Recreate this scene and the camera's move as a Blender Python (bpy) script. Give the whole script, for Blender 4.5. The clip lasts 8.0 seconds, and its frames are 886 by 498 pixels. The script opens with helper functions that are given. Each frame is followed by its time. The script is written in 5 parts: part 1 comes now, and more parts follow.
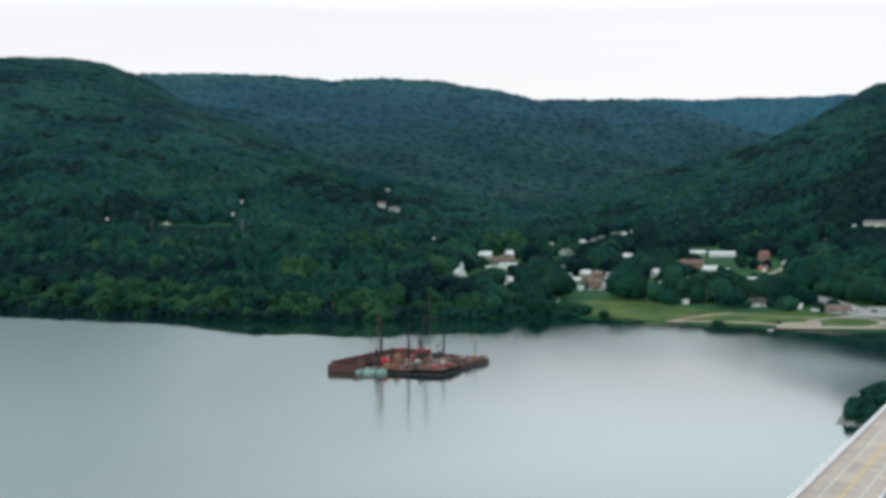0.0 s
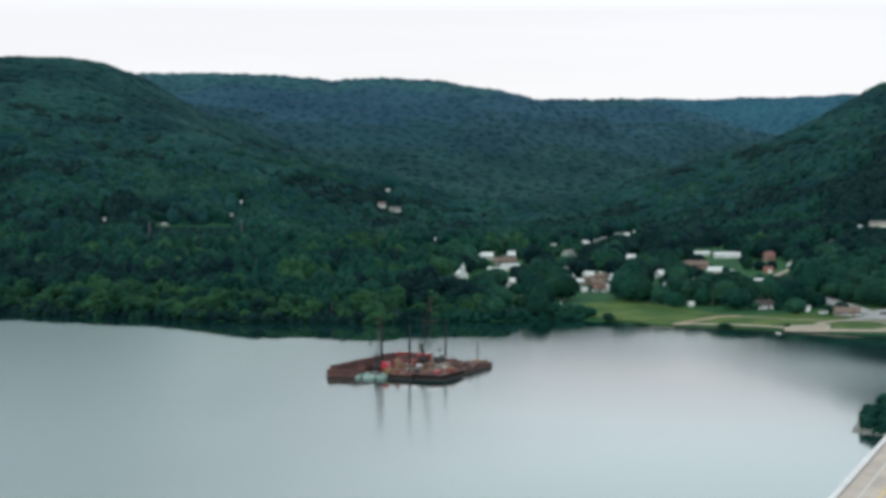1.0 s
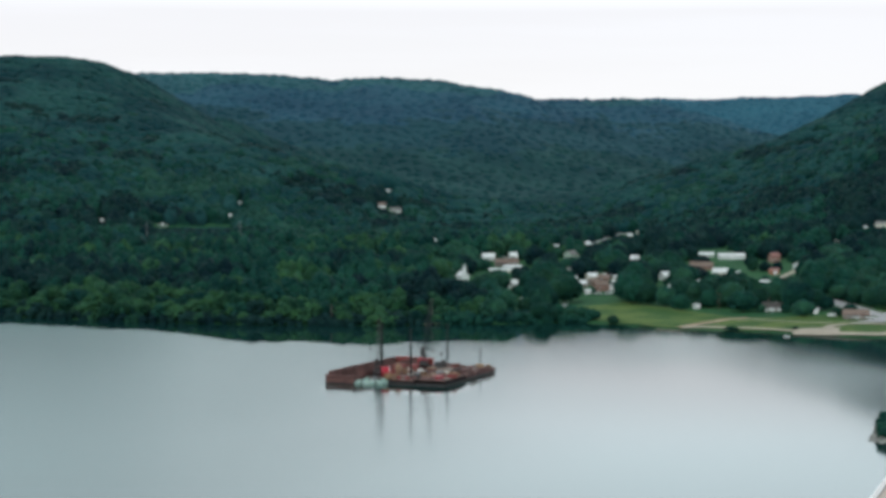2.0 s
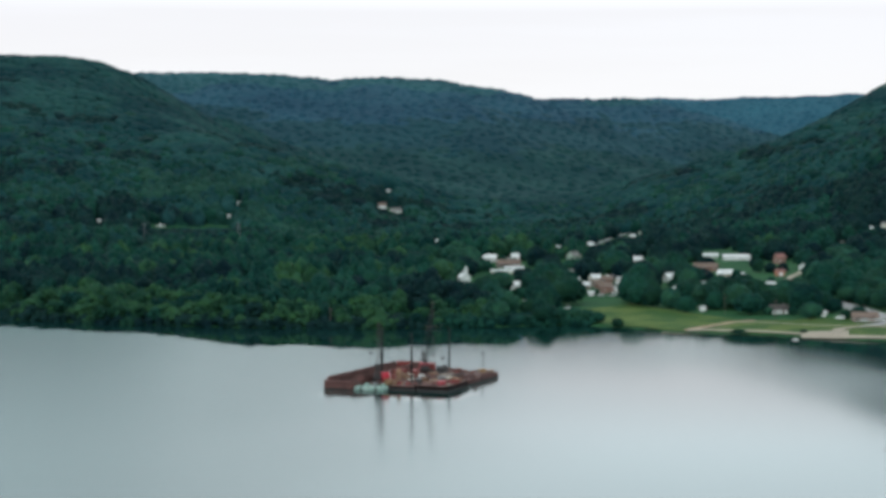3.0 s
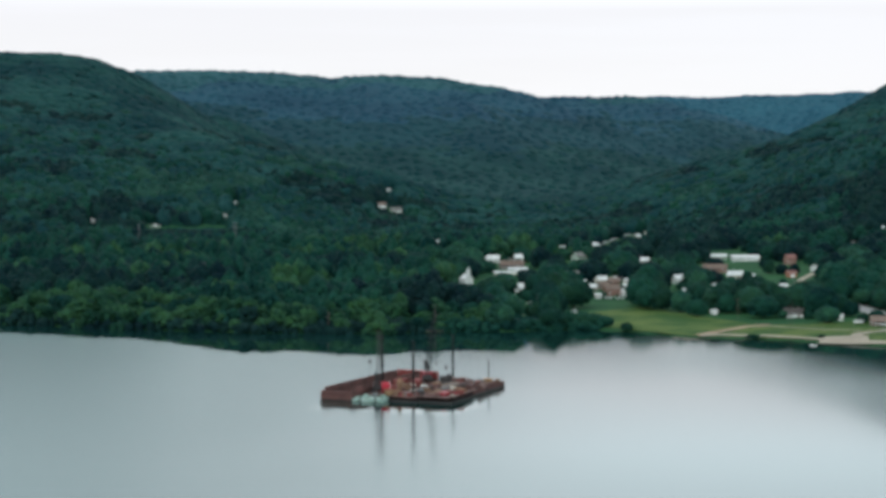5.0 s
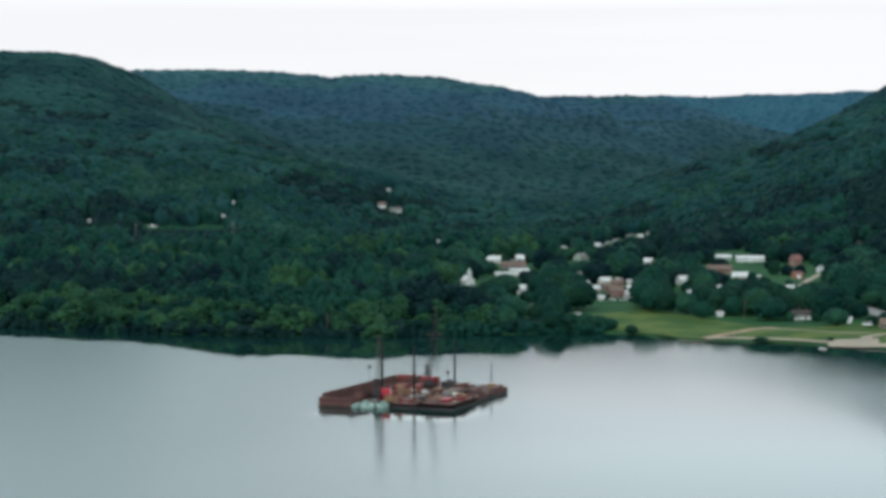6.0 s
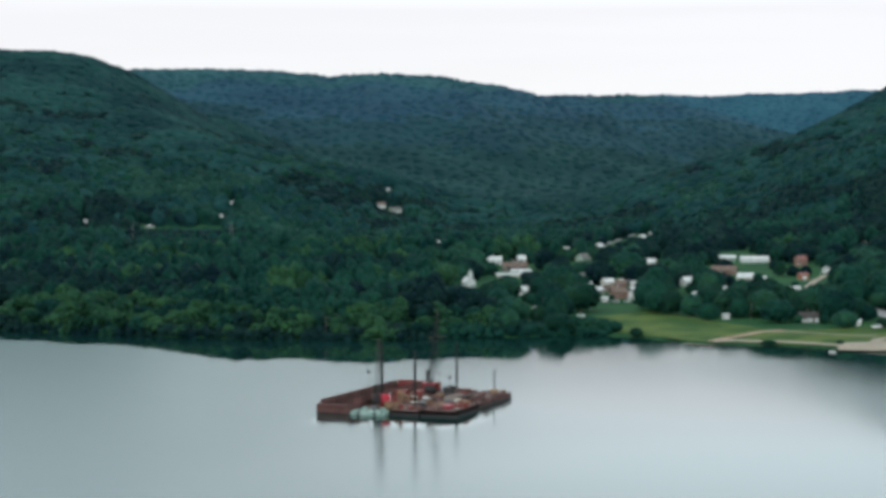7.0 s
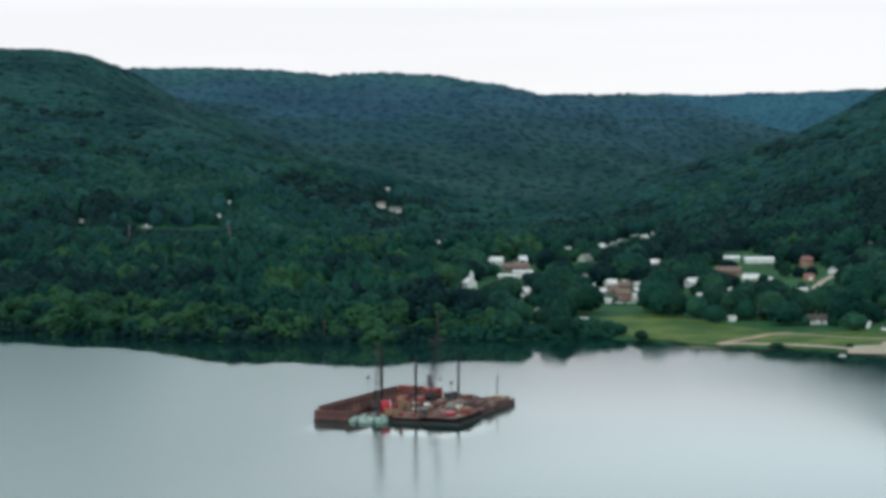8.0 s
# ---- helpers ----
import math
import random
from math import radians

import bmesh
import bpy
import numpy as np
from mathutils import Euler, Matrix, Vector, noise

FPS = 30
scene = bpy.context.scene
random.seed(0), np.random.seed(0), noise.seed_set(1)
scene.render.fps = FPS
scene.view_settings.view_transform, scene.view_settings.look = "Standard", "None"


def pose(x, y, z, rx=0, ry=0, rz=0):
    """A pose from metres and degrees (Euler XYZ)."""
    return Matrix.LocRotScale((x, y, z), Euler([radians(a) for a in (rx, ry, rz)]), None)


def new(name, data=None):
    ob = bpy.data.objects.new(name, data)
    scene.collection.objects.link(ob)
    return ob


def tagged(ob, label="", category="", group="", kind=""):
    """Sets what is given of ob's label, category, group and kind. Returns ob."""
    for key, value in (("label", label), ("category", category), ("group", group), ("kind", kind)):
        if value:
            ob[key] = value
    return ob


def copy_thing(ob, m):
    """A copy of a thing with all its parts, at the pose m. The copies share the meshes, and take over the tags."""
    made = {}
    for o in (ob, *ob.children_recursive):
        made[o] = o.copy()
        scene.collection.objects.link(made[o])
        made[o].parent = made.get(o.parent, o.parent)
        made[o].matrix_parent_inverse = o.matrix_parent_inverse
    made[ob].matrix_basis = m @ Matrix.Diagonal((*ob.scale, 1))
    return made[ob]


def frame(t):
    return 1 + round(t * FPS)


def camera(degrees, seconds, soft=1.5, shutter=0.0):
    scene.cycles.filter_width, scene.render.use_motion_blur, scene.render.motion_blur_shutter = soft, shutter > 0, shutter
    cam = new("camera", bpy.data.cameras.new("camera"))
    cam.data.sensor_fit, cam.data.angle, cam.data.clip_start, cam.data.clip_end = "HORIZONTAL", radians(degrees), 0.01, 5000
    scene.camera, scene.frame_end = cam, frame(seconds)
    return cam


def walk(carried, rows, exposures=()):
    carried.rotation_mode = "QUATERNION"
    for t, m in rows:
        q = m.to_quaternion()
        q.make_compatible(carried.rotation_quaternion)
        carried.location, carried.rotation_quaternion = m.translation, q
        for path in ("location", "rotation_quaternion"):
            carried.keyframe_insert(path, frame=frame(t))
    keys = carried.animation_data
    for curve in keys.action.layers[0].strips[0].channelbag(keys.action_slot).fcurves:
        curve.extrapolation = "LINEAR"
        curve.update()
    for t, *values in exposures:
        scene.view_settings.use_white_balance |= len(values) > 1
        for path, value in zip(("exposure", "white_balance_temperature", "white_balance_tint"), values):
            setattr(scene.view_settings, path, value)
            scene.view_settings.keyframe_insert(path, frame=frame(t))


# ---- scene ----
cam = camera(29.0138, 8.0, soft=4.0)
EYES = [
    (0.0, 0.00, 0.00, 67.00, 2.185, -1.916, 0.079), (0.5, 0.03, 8.08, 67.05, 2.180, -1.918, 0.073), (1.0, 0.06, 16.16, 67.10, 2.172, -1.913, 0.069),
    (1.5, 0.08, 24.24, 67.16, 2.168, -1.910, 0.064), (3.0, 0.15, 48.47, 67.34, 2.158, -1.904, 0.046), (3.5, 0.17, 56.55, 67.41, 2.163, -1.903, 0.037),
    (4.0, 0.18, 64.62, 67.48, 2.162, -1.917, 0.025), (4.5, 0.20, 72.70, 67.55, 2.160, -1.932, 0.015), (6.0, 0.22, 96.92, 67.79, 2.168, -1.953, 0.000),
    (6.5, 0.23, 104.99, 67.87, 2.176, -1.959, -0.011), (7.0, 0.23, 113.07, 67.96, 2.180, -1.967, -0.020), (7.5, 0.23, 121.14, 68.05, 2.187, -1.977, -0.027),
    (8.0, 0.23, 129.21, 68.15, 2.194, -1.986, -0.031)]
walk(cam, [(t, pose(x, y, z, 90 + tilt, 0, -turn) @ pose(0, 0, 0, 0, 0, lean)) for t, x, y, z, turn, tilt, lean in EYES],
     exposures=[(0.0, 0.5, 6120, 5), (8.0, 0.5, 6120, 5)])

# ---------------------------------------------------------------- overcast sky and a weak, wide sun
SUN_HEIGHT, SUN_TURN = radians(52), radians(205)
world = bpy.data.worlds.new("overcast_sky")
scene.world = world
world.use_nodes = True
wn, wl = world.node_tree.nodes, world.node_tree.links
wn.clear()
w_out = wn.new("ShaderNodeOutputWorld")
w_add = wn.new("ShaderNodeAddShader")
w_sky_bg, w_cloud_bg = wn.new("ShaderNodeBackground"), wn.new("ShaderNodeBackground")
w_sky = wn.new("ShaderNodeTexSky")
w_sky.sky_type = "NISHITA"
w_sky.sun_disc = False
w_sky.sun_elevation, w_sky.sun_rotation = SUN_HEIGHT, SUN_TURN
w_sky_bg.inputs["Strength"].default_value = 0.015
w_co, w_map = wn.new("ShaderNodeTexCoord"), wn.new("ShaderNodeMapping")
w_map.inputs["Scale"].default_value = (1.5, 1.5, 26.0)
w_noise, w_ramp = wn.new("ShaderNodeTexNoise"), wn.new("ShaderNodeValToRGB")
w_noise.inputs["Scale"].default_value, w_noise.inputs["Detail"].default_value = 1.6, 4.0
w_ramp.color_ramp.elements[0].position, w_ramp.color_ramp.elements[0].color = 0.37, (0.898, 0.952, 0.956, 1)
w_ramp.color_ramp.elements[1].position, w_ramp.color_ramp.elements[1].color = 0.50, (0.92, 0.98, 0.99, 1)
wl.new(w_co.outputs["Generated"], w_map.inputs["Vector"])
wl.new(w_map.outputs["Vector"], w_noise.inputs["Vector"])
wl.new(w_noise.outputs["Fac"], w_ramp.inputs["Fac"])
# thinner, brighter cloud low down than overhead
w_xyz, w_rise = wn.new("ShaderNodeSeparateXYZ"), wn.new("ShaderNodeMapRange")
w_rise.inputs["From Min"].default_value, w_rise.inputs["From Max"].default_value = 0.20, 0.95
w_rise.inputs["To Min"].default_value, w_rise.inputs["To Max"].default_value = 1.11, 0.50
wl.new(w_co.outputs["Generated"], w_xyz.inputs["Vector"])
wl.new(w_xyz.outputs["Z"], w_rise.inputs["Value"])
# a duller, neutral veil of cloud along the horizon
w_veil, w_level, w_tone = wn.new("ShaderNodeMapRange"), wn.new("ShaderNodeMath"), wn.new("ShaderNodeVectorMath")
w_veil.inputs["From Min"].default_value, w_veil.inputs["From Max"].default_value = 0.104, 0.149
w_veil.inputs["To Min"].default_value, w_veil.inputs["To Max"].default_value = 0.535, 1.0
w_level.operation, w_tone.operation = "MULTIPLY", "MULTIPLY"
w_white = wn.new("ShaderNodeMix")
w_white.data_type = "RGBA"
w_white.inputs["A"].default_value, w_white.inputs["B"].default_value = (1.17, 1.0, 0.985, 1), (0.975, 1.0, 0.998, 1)
w_share = wn.new("ShaderNodeMapRange")
w_share.inputs["From Min"].default_value, w_share.inputs["From Max"].default_value = 0.104, 0.149
wl.new(w_xyz.outputs["Z"], w_veil.inputs["Value"])
wl.new(w_xyz.outputs["Z"], w_share.inputs["Value"])
wl.new(w_rise.outputs["Result"], w_level.inputs[0])
wl.new(w_veil.outputs["Result"], w_level.inputs[1])
wl.new(w_share.outputs["Result"], w_white.inputs["Factor"])
wl.new(w_ramp.outputs["Color"], w_tone.inputs[0])
wl.new(w_white.outputs["Result"], w_tone.inputs[1])
wl.new(w_level.outputs["Value"], w_cloud_bg.inputs["Strength"])
wl.new(w_tone.outputs["Vector"], w_cloud_bg.inputs["Color"])
wl.new(w_sky.outputs["Color"], w_sky_bg.inputs["Color"])
wl.new(w_sky_bg.outputs["Background"], w_add.inputs[0])
wl.new(w_cloud_bg.outputs["Background"], w_add.inputs[1])
wl.new(w_add.outputs["Shader"], w_out.inputs["Surface"])

sun = new("sun", bpy.data.lights.new("sun", "SUN"))
sun.data.energy, sun.data.angle, sun.data.color = 0.5, radians(14), (1.0, 0.96, 0.9)
sun.matrix_world = Matrix.Translation((0, 0, 400)) @ Euler((math.pi / 2 - SUN_HEIGHT, 0, math.pi - SUN_TURN)).to_matrix().to_4x4()
# ---------------------------------------------------------------- materials
def surface(name, low, high, scale, rough=0.8, metal=0.0, bump=0.0, bump_scale=1.0, fine=None, vary=0.0, island=0.0, detail=5.0, gloss=0.25, grain=0.45, edge=0.14, hue=0.0):
    """A material whose colour runs between two tones by noise of that size in 1/m, with a finer grain, relief and a change from piece to piece."""
    m = bpy.data.materials.new(name)
    m.use_nodes = True
    n, l = m.node_tree.nodes, m.node_tree.links
    bsdf = n["Principled BSDF"]
    bsdf.inputs["Roughness"].default_value, bsdf.inputs["Metallic"].default_value = rough, metal
    bsdf.inputs["Specular IOR Level"].default_value = gloss
    co = n.new("ShaderNodeNewGeometry")
    big, small = n.new("ShaderNodeTexNoise"), n.new("ShaderNodeTexNoise")
    big.inputs["Scale"].default_value, big.inputs["Detail"].default_value = scale, detail
    small.inputs["Scale"].default_value, small.inputs["Detail"].default_value = fine or scale * 9, 4.0
    for t in (big, small):
        l.new(co.outputs["Position"], t.inputs["Vector"])
    mean = n.new("ShaderNodeMath")
    mean.operation = "MULTIPLY_ADD"
    mean.inputs[1].default_value = grain
    l.new(small.outputs["Fac"], mean.inputs[0])
    half = n.new("ShaderNodeMath")
    half.operation = "MULTIPLY"
    half.inputs[1].default_value = 1 - grain
    l.new(big.outputs["Fac"], half.inputs[0])
    l.new(half.outputs[0], mean.inputs[2])
    ramp = n.new("ShaderNodeValToRGB")
    ramp.color_ramp.elements[0].position, ramp.color_ramp.elements[0].color = 0.5 - edge, (*low, 1)
    ramp.color_ramp.elements[1].position, ramp.color_ramp.elements[1].color = 0.5 + edge, (*high, 1)
    l.new(mean.outputs[0], ramp.inputs["Fac"])
    colour = ramp.outputs["Color"]
    for amount, node, socket in ((vary, "ShaderNodeObjectInfo", "Random"), (island, "ShaderNodeNewGeometry", "Random Per Island")):
        if amount:
            info = n.new(node)
            span = n.new("ShaderNodeMapRange")
            span.inputs["To Min"].default_value, span.inputs["To Max"].default_value = 1 - amount, 1 + amount
            l.new(info.outputs[socket], span.inputs["Value"])
            hsv = n.new("ShaderNodeHueSaturation")
            l.new(span.outputs["Result"], hsv.inputs["Value"])
            l.new(colour, hsv.inputs["Color"])
            colour = hsv.outputs["Color"]
    if hue:
        info, spin, part_of, span, tint = (n.new(k) for k in ("ShaderNodeNewGeometry", "ShaderNodeMath", "ShaderNodeMath", "ShaderNodeMapRange", "ShaderNodeHueSaturation"))
        spin.operation, part_of.operation = "MULTIPLY", "FRACT"
        spin.inputs[1].default_value = 17.3
        span.inputs["To Min"].default_value, span.inputs["To Max"].default_value = 0.5 - hue, 0.5 + 0.6 * hue
        l.new(info.outputs["Random Per Island"], spin.inputs[0])
        l.new(spin.outputs[0], part_of.inputs[0])
        l.new(part_of.outputs[0], span.inputs["Value"])
        l.new(span.outputs["Result"], tint.inputs["Hue"])
        l.new(colour, tint.inputs["Color"])
        colour = tint.outputs["Color"]
    l.new(colour, bsdf.inputs["Base Color"])
    if bump:
        b, t = n.new("ShaderNodeBump"), n.new("ShaderNodeTexNoise")
        t.inputs["Scale"].default_value, t.inputs["Detail"].default_value = bump_scale, 4.0
        b.inputs["Strength"].default_value, b.inputs["Distance"].default_value = 0.8, bump
        l.new(co.outputs["Position"], t.inputs["Vector"])
        l.new(t.outputs["Fac"], b.inputs["Height"])
        l.new(b.outputs["Normal"], bsdf.inputs["Normal"])
    return m


def water_material():
    """Lake water: dark green body, glossy by its own refraction, with wind-ruffled and calm patches."""
    m = surface("lake_water", (0.004, 0.019, 0.018), (0.006, 0.028, 0.026), 0.004, rough=0.2)
    n, l = m.node_tree.nodes, m.node_tree.links
    bsdf = n["Principled BSDF"]
    bsdf.inputs["IOR"].default_value, bsdf.inputs["Specular IOR Level"].default_value = 1.40, 0.5
    co, squash = n.new("ShaderNodeTexCoord"), n.new("ShaderNodeMapping")
    squash.inputs["Scale"].default_value = (0.35, 1.0, 1.0)
    l.new(co.outputs["Object"], squash.inputs["Vector"])
    wind, span = n.new("ShaderNodeTexNoise"), n.new("ShaderNodeMapRange")
    wind.inputs["Scale"].default_value, wind.inputs["Detail"].default_value = 0.011, 3.0
    span.inputs["From Min"].default_value, span.inputs["From Max"].default_value = 0.1, 0.9
    span.inputs["To Min"].default_value, span.inputs["To Max"].default_value = 0.246, 0.264
    l.new(squash.outputs["Vector"], wind.inputs["Vector"])
    l.new(wind.outputs["Fac"], span.inputs["Value"])
    # green of the reflected hill put into the western water's base colour
    algae, tint_mix = n.new("ShaderNodeAttribute"), n.new("ShaderNodeMix")
    algae.attribute_name, tint_mix.data_type = "algae", "RGBA"
    tint_mix.inputs["B"].default_value = (0.004, 0.056, 0.054, 1)
    l.new(algae.outputs["Fac"], tint_mix.inputs["Factor"])
    l.new(bsdf.inputs["Base Color"].links[0].from_socket, tint_mix.inputs["A"])
    l.new(tint_mix.outputs["Result"], bsdf.inputs["Base Color"])
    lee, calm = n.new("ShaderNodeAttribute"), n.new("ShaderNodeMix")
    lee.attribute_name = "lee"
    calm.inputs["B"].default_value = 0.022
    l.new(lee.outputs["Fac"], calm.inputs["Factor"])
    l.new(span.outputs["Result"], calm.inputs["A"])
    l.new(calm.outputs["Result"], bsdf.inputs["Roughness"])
    ripple, b = n.new("ShaderNodeTexNoise"), n.new("ShaderNodeBump")
    ripple.inputs["Scale"].default_value, ripple.inputs["Detail"].default_value = 0.25, 3.0
    b.inputs["Strength"].default_value, b.inputs["Distance"].default_value = 0.25, 0.04
    l.new(squash.outputs["Vector"], ripple.inputs["Vector"])
    l.new(ripple.outputs["Fac"], b.inputs["Height"])
    l.new(b.outputs["Normal"], bsdf.inputs["Normal"])
    return m


WATER = water_material()
GRASS = surface("meadow_grass", (0.0168, 0.060, 0.0276), (0.0336, 0.092, 0.0382), 0.02, bump=0.15, bump_scale=0.8, gloss=0.03, grain=0.25, edge=0.075)
LAWN = surface("mown_grass", (0.0370, 0.0800, 0.0240), (0.0900, 0.1240, 0.0370), 0.05, fine=0.5, gloss=0.03, grain=0.25, edge=0.075)
SAND = surface("sandy_gravel", (0.24, 0.195, 0.15), (0.38, 0.32, 0.25), 0.05, fine=0.8)
RED_DIRT = surface("red_dirt", (0.20, 0.125, 0.080), (0.34, 0.235, 0.165), 0.06, fine=0.8)
ASPHALT = surface("worn_asphalt", (0.22, 0.21, 0.21), (0.33, 0.315, 0.31), 0.1, fine=1.0)
ROCK = surface("bank_stone", (0.15, 0.145, 0.135), (0.32, 0.305, 0.28), 0.3, island=0.3, bump=0.1, bump_scale=3)
LEAF_OAK = surface("oak_foliage", (0.0042, 0.0225, 0.0210), (0.0118, 0.0505, 0.0350), 0.03, rough=0.7, bump=0.6, bump_scale=0.7, fine=0.5, island=0.13, gloss=0.03, grain=0.4, edge=0.075, hue=0.02)
# haze over the hillsides put into this bluer base colour
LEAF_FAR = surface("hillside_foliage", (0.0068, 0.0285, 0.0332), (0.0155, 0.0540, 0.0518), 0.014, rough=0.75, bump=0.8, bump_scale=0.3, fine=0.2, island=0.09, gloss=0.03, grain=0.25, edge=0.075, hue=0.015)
LEAF_PALE = surface("ash_foliage", (0.0085, 0.0345, 0.0295), (0.0185, 0.0570, 0.0430), 0.03, rough=0.7, bump=0.8, bump_scale=0.5, fine=0.4, island=0.11, gloss=0.03, grain=0.3, edge=0.075, hue=0.02)
# distant haze put into the base colours of the ridge foliage
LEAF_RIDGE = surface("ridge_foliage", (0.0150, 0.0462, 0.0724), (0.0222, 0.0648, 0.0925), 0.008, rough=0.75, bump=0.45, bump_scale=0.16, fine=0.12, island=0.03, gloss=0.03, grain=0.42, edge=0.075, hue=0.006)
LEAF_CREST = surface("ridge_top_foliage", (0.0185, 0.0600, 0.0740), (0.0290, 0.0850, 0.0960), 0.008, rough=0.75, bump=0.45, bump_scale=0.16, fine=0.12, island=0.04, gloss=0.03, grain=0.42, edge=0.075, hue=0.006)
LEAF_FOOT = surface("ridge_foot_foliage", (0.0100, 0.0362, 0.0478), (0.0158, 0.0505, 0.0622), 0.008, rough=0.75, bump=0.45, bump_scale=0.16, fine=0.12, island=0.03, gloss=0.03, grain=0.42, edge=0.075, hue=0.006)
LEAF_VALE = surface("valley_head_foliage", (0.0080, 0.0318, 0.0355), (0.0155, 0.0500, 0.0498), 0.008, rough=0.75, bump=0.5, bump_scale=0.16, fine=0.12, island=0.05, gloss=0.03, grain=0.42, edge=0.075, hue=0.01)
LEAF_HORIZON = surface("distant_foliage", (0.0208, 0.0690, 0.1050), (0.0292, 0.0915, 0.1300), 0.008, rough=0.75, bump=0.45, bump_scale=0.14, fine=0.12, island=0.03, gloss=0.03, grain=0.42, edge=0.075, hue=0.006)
LEAF_WILLOW = surface("willow_foliage", (0.0072, 0.0308, 0.0202), (0.0260, 0.0716, 0.0343), 0.045, rough=0.7, bump=0.6, bump_scale=0.7, fine=0.5, island=0.17, gloss=0.03, grain=0.4, edge=0.075, hue=0.03)
# maple green, also standing in for shade on scrub and eastern slope
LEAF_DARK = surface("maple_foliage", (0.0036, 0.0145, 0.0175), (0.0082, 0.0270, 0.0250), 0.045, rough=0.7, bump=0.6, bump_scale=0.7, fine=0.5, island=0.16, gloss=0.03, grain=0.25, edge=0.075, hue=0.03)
LEAF_TREE = surface("garden_tree_foliage", (0.0070, 0.0312, 0.0240), (0.0180, 0.0565, 0.0370), 0.05, rough=0.7, bump=0.45, bump_scale=0.9, fine=0.7, island=0.26, vary=0.3, gloss=0.03, grain=0.25, edge=0.075, hue=0.03)
BARK = surface("grey_bark", (0.07, 0.055, 0.045), (0.17, 0.14, 0.11), 1.5, bump=0.05, bump_scale=6)
DEAD_WOOD = surface("bleached_wood", (0.060, 0.050, 0.045), (0.105, 0.092, 0.084), 1.0)
RUST = surface("rusty_hull", (0.070, 0.036, 0.034), (0.165, 0.076, 0.066), 0.25, rough=0.75, bump=0.02, bump_scale=2, fine=2.2)
RUST_DARK = surface("dark_rusty_hull", (0.022, 0.016, 0.016), (0.075, 0.039, 0.034), 0.3, rough=0.7, fine=2.5)
HULL_BLACK = surface("tarred_hull", (0.010, 0.009, 0.009), (0.034, 0.020, 0.018), 0.3, rough=0.85, fine=2.5, gloss=0.1)
RUST_RED = surface("red_oxide_steel", (0.1326, 0.0285, 0.0285), (0.2574, 0.0608, 0.0532), 0.3, rough=0.65, fine=2.0)
DECK = surface("rusty_deck_plate", (0.0936, 0.0518, 0.0474), (0.2106, 0.1295, 0.1147), 0.3, rough=0.8, fine=2.5)
RED = surface("red_machine_paint", (0.22, 0.010, 0.022), (0.42, 0.024, 0.042), 0.6, rough=0.45, fine=4)
TAN = surface("tan_timber", (0.1500, 0.0840, 0.0520), (0.3000, 0.1800, 0.1180), 0.8, vary=0.3)
BLEACHED = surface("bleached_timber", (0.1700, 0.1300, 0.1080), (0.3300, 0.2650, 0.2250), 0.8, vary=0.3)
YELLOW = surface("faded_yellow_paint", (0.2080, 0.1200, 0.0600), (0.3200, 0.2000, 0.1040), 0.8, rough=0.5)
MINT = surface("mint_green_paint", (0.15, 0.26, 0.215), (0.43, 0.53, 0.48), 0.5, rough=0.55, fine=3)
STEEL = surface("grey_steel", (0.12, 0.125, 0.13), (0.24, 0.245, 0.25), 1.0, rough=0.5, metal=0.3)
GALVANISED = surface("galvanised_steel", (0.38, 0.39, 0.39), (0.54, 0.55, 0.55), 0.8, rough=0.5)
DARK_STEEL = surface("dark_pipe_steel", (0.025, 0.025, 0.028), (0.070, 0.062, 0.060), 0.8, rough=0.6)
PILE = surface("tarred_pile_steel", (0.012, 0.015, 0.015), (0.030, 0.034, 0.034), 0.8, rough=0.75, gloss=0.1)
BLACK = surface("black_rubber", (0.012, 0.012, 0.013), (0.03, 0.03, 0.03), 2.0, rough=0.7)
WHITE = surface("white_paint", (0.5520, 0.5520, 0.5405), (0.7820, 0.7820, 0.7590), 0.4, rough=0.5, fine=4)
CREAM = surface("cream_siding", (0.52, 0.48, 0.40), (0.68, 0.63, 0.54), 0.4, rough=0.6)
BRICK = surface("red_brick_wall", (0.2160, 0.1200, 0.0966), (0.3240, 0.1900, 0.1522), 0.8, rough=0.85, fine=6)
ORANGE = surface("orange_siding", (0.33, 0.14, 0.09), (0.45, 0.205, 0.14), 0.5, rough=0.6)
TAUPE = surface("taupe_siding", (0.21, 0.165, 0.145), (0.31, 0.25, 0.22), 0.5, rough=0.7)
SAGE = surface("sage_siding", (0.26, 0.32, 0.26), (0.38, 0.44, 0.37), 0.5, rough=0.6)
ROOF_WHITE = surface("white_metal_roof", (0.4680, 0.4680, 0.4720), (0.7254, 0.7137, 0.6962), 0.3, rough=0.4, fine=3)
ROOF_GREY = surface("grey_shingle_roof", (0.12, 0.115, 0.11), (0.23, 0.22, 0.21), 0.5, rough=0.9, fine=5)
ROOF_DARK = surface("dark_shingle_roof", (0.045, 0.040, 0.038), (0.095, 0.084, 0.078), 0.5, rough=0.9, fine=5)
ROOF_BROWN = surface("brown_shingle_roof", (0.1148, 0.0782, 0.0630), (0.2132, 0.1564, 0.1310), 0.5, rough=0.9, fine=5)
ROOF_RED = surface("red_metal_roof", (0.16, 0.068, 0.060), (0.25, 0.105, 0.092), 0.5, rough=0.5, fine=3)
CONCRETE = surface("bridge_concrete", (0.36, 0.295, 0.255), (0.535, 0.435, 0.378), 0.10, rough=0.85, fine=0.9, vary=0.06)
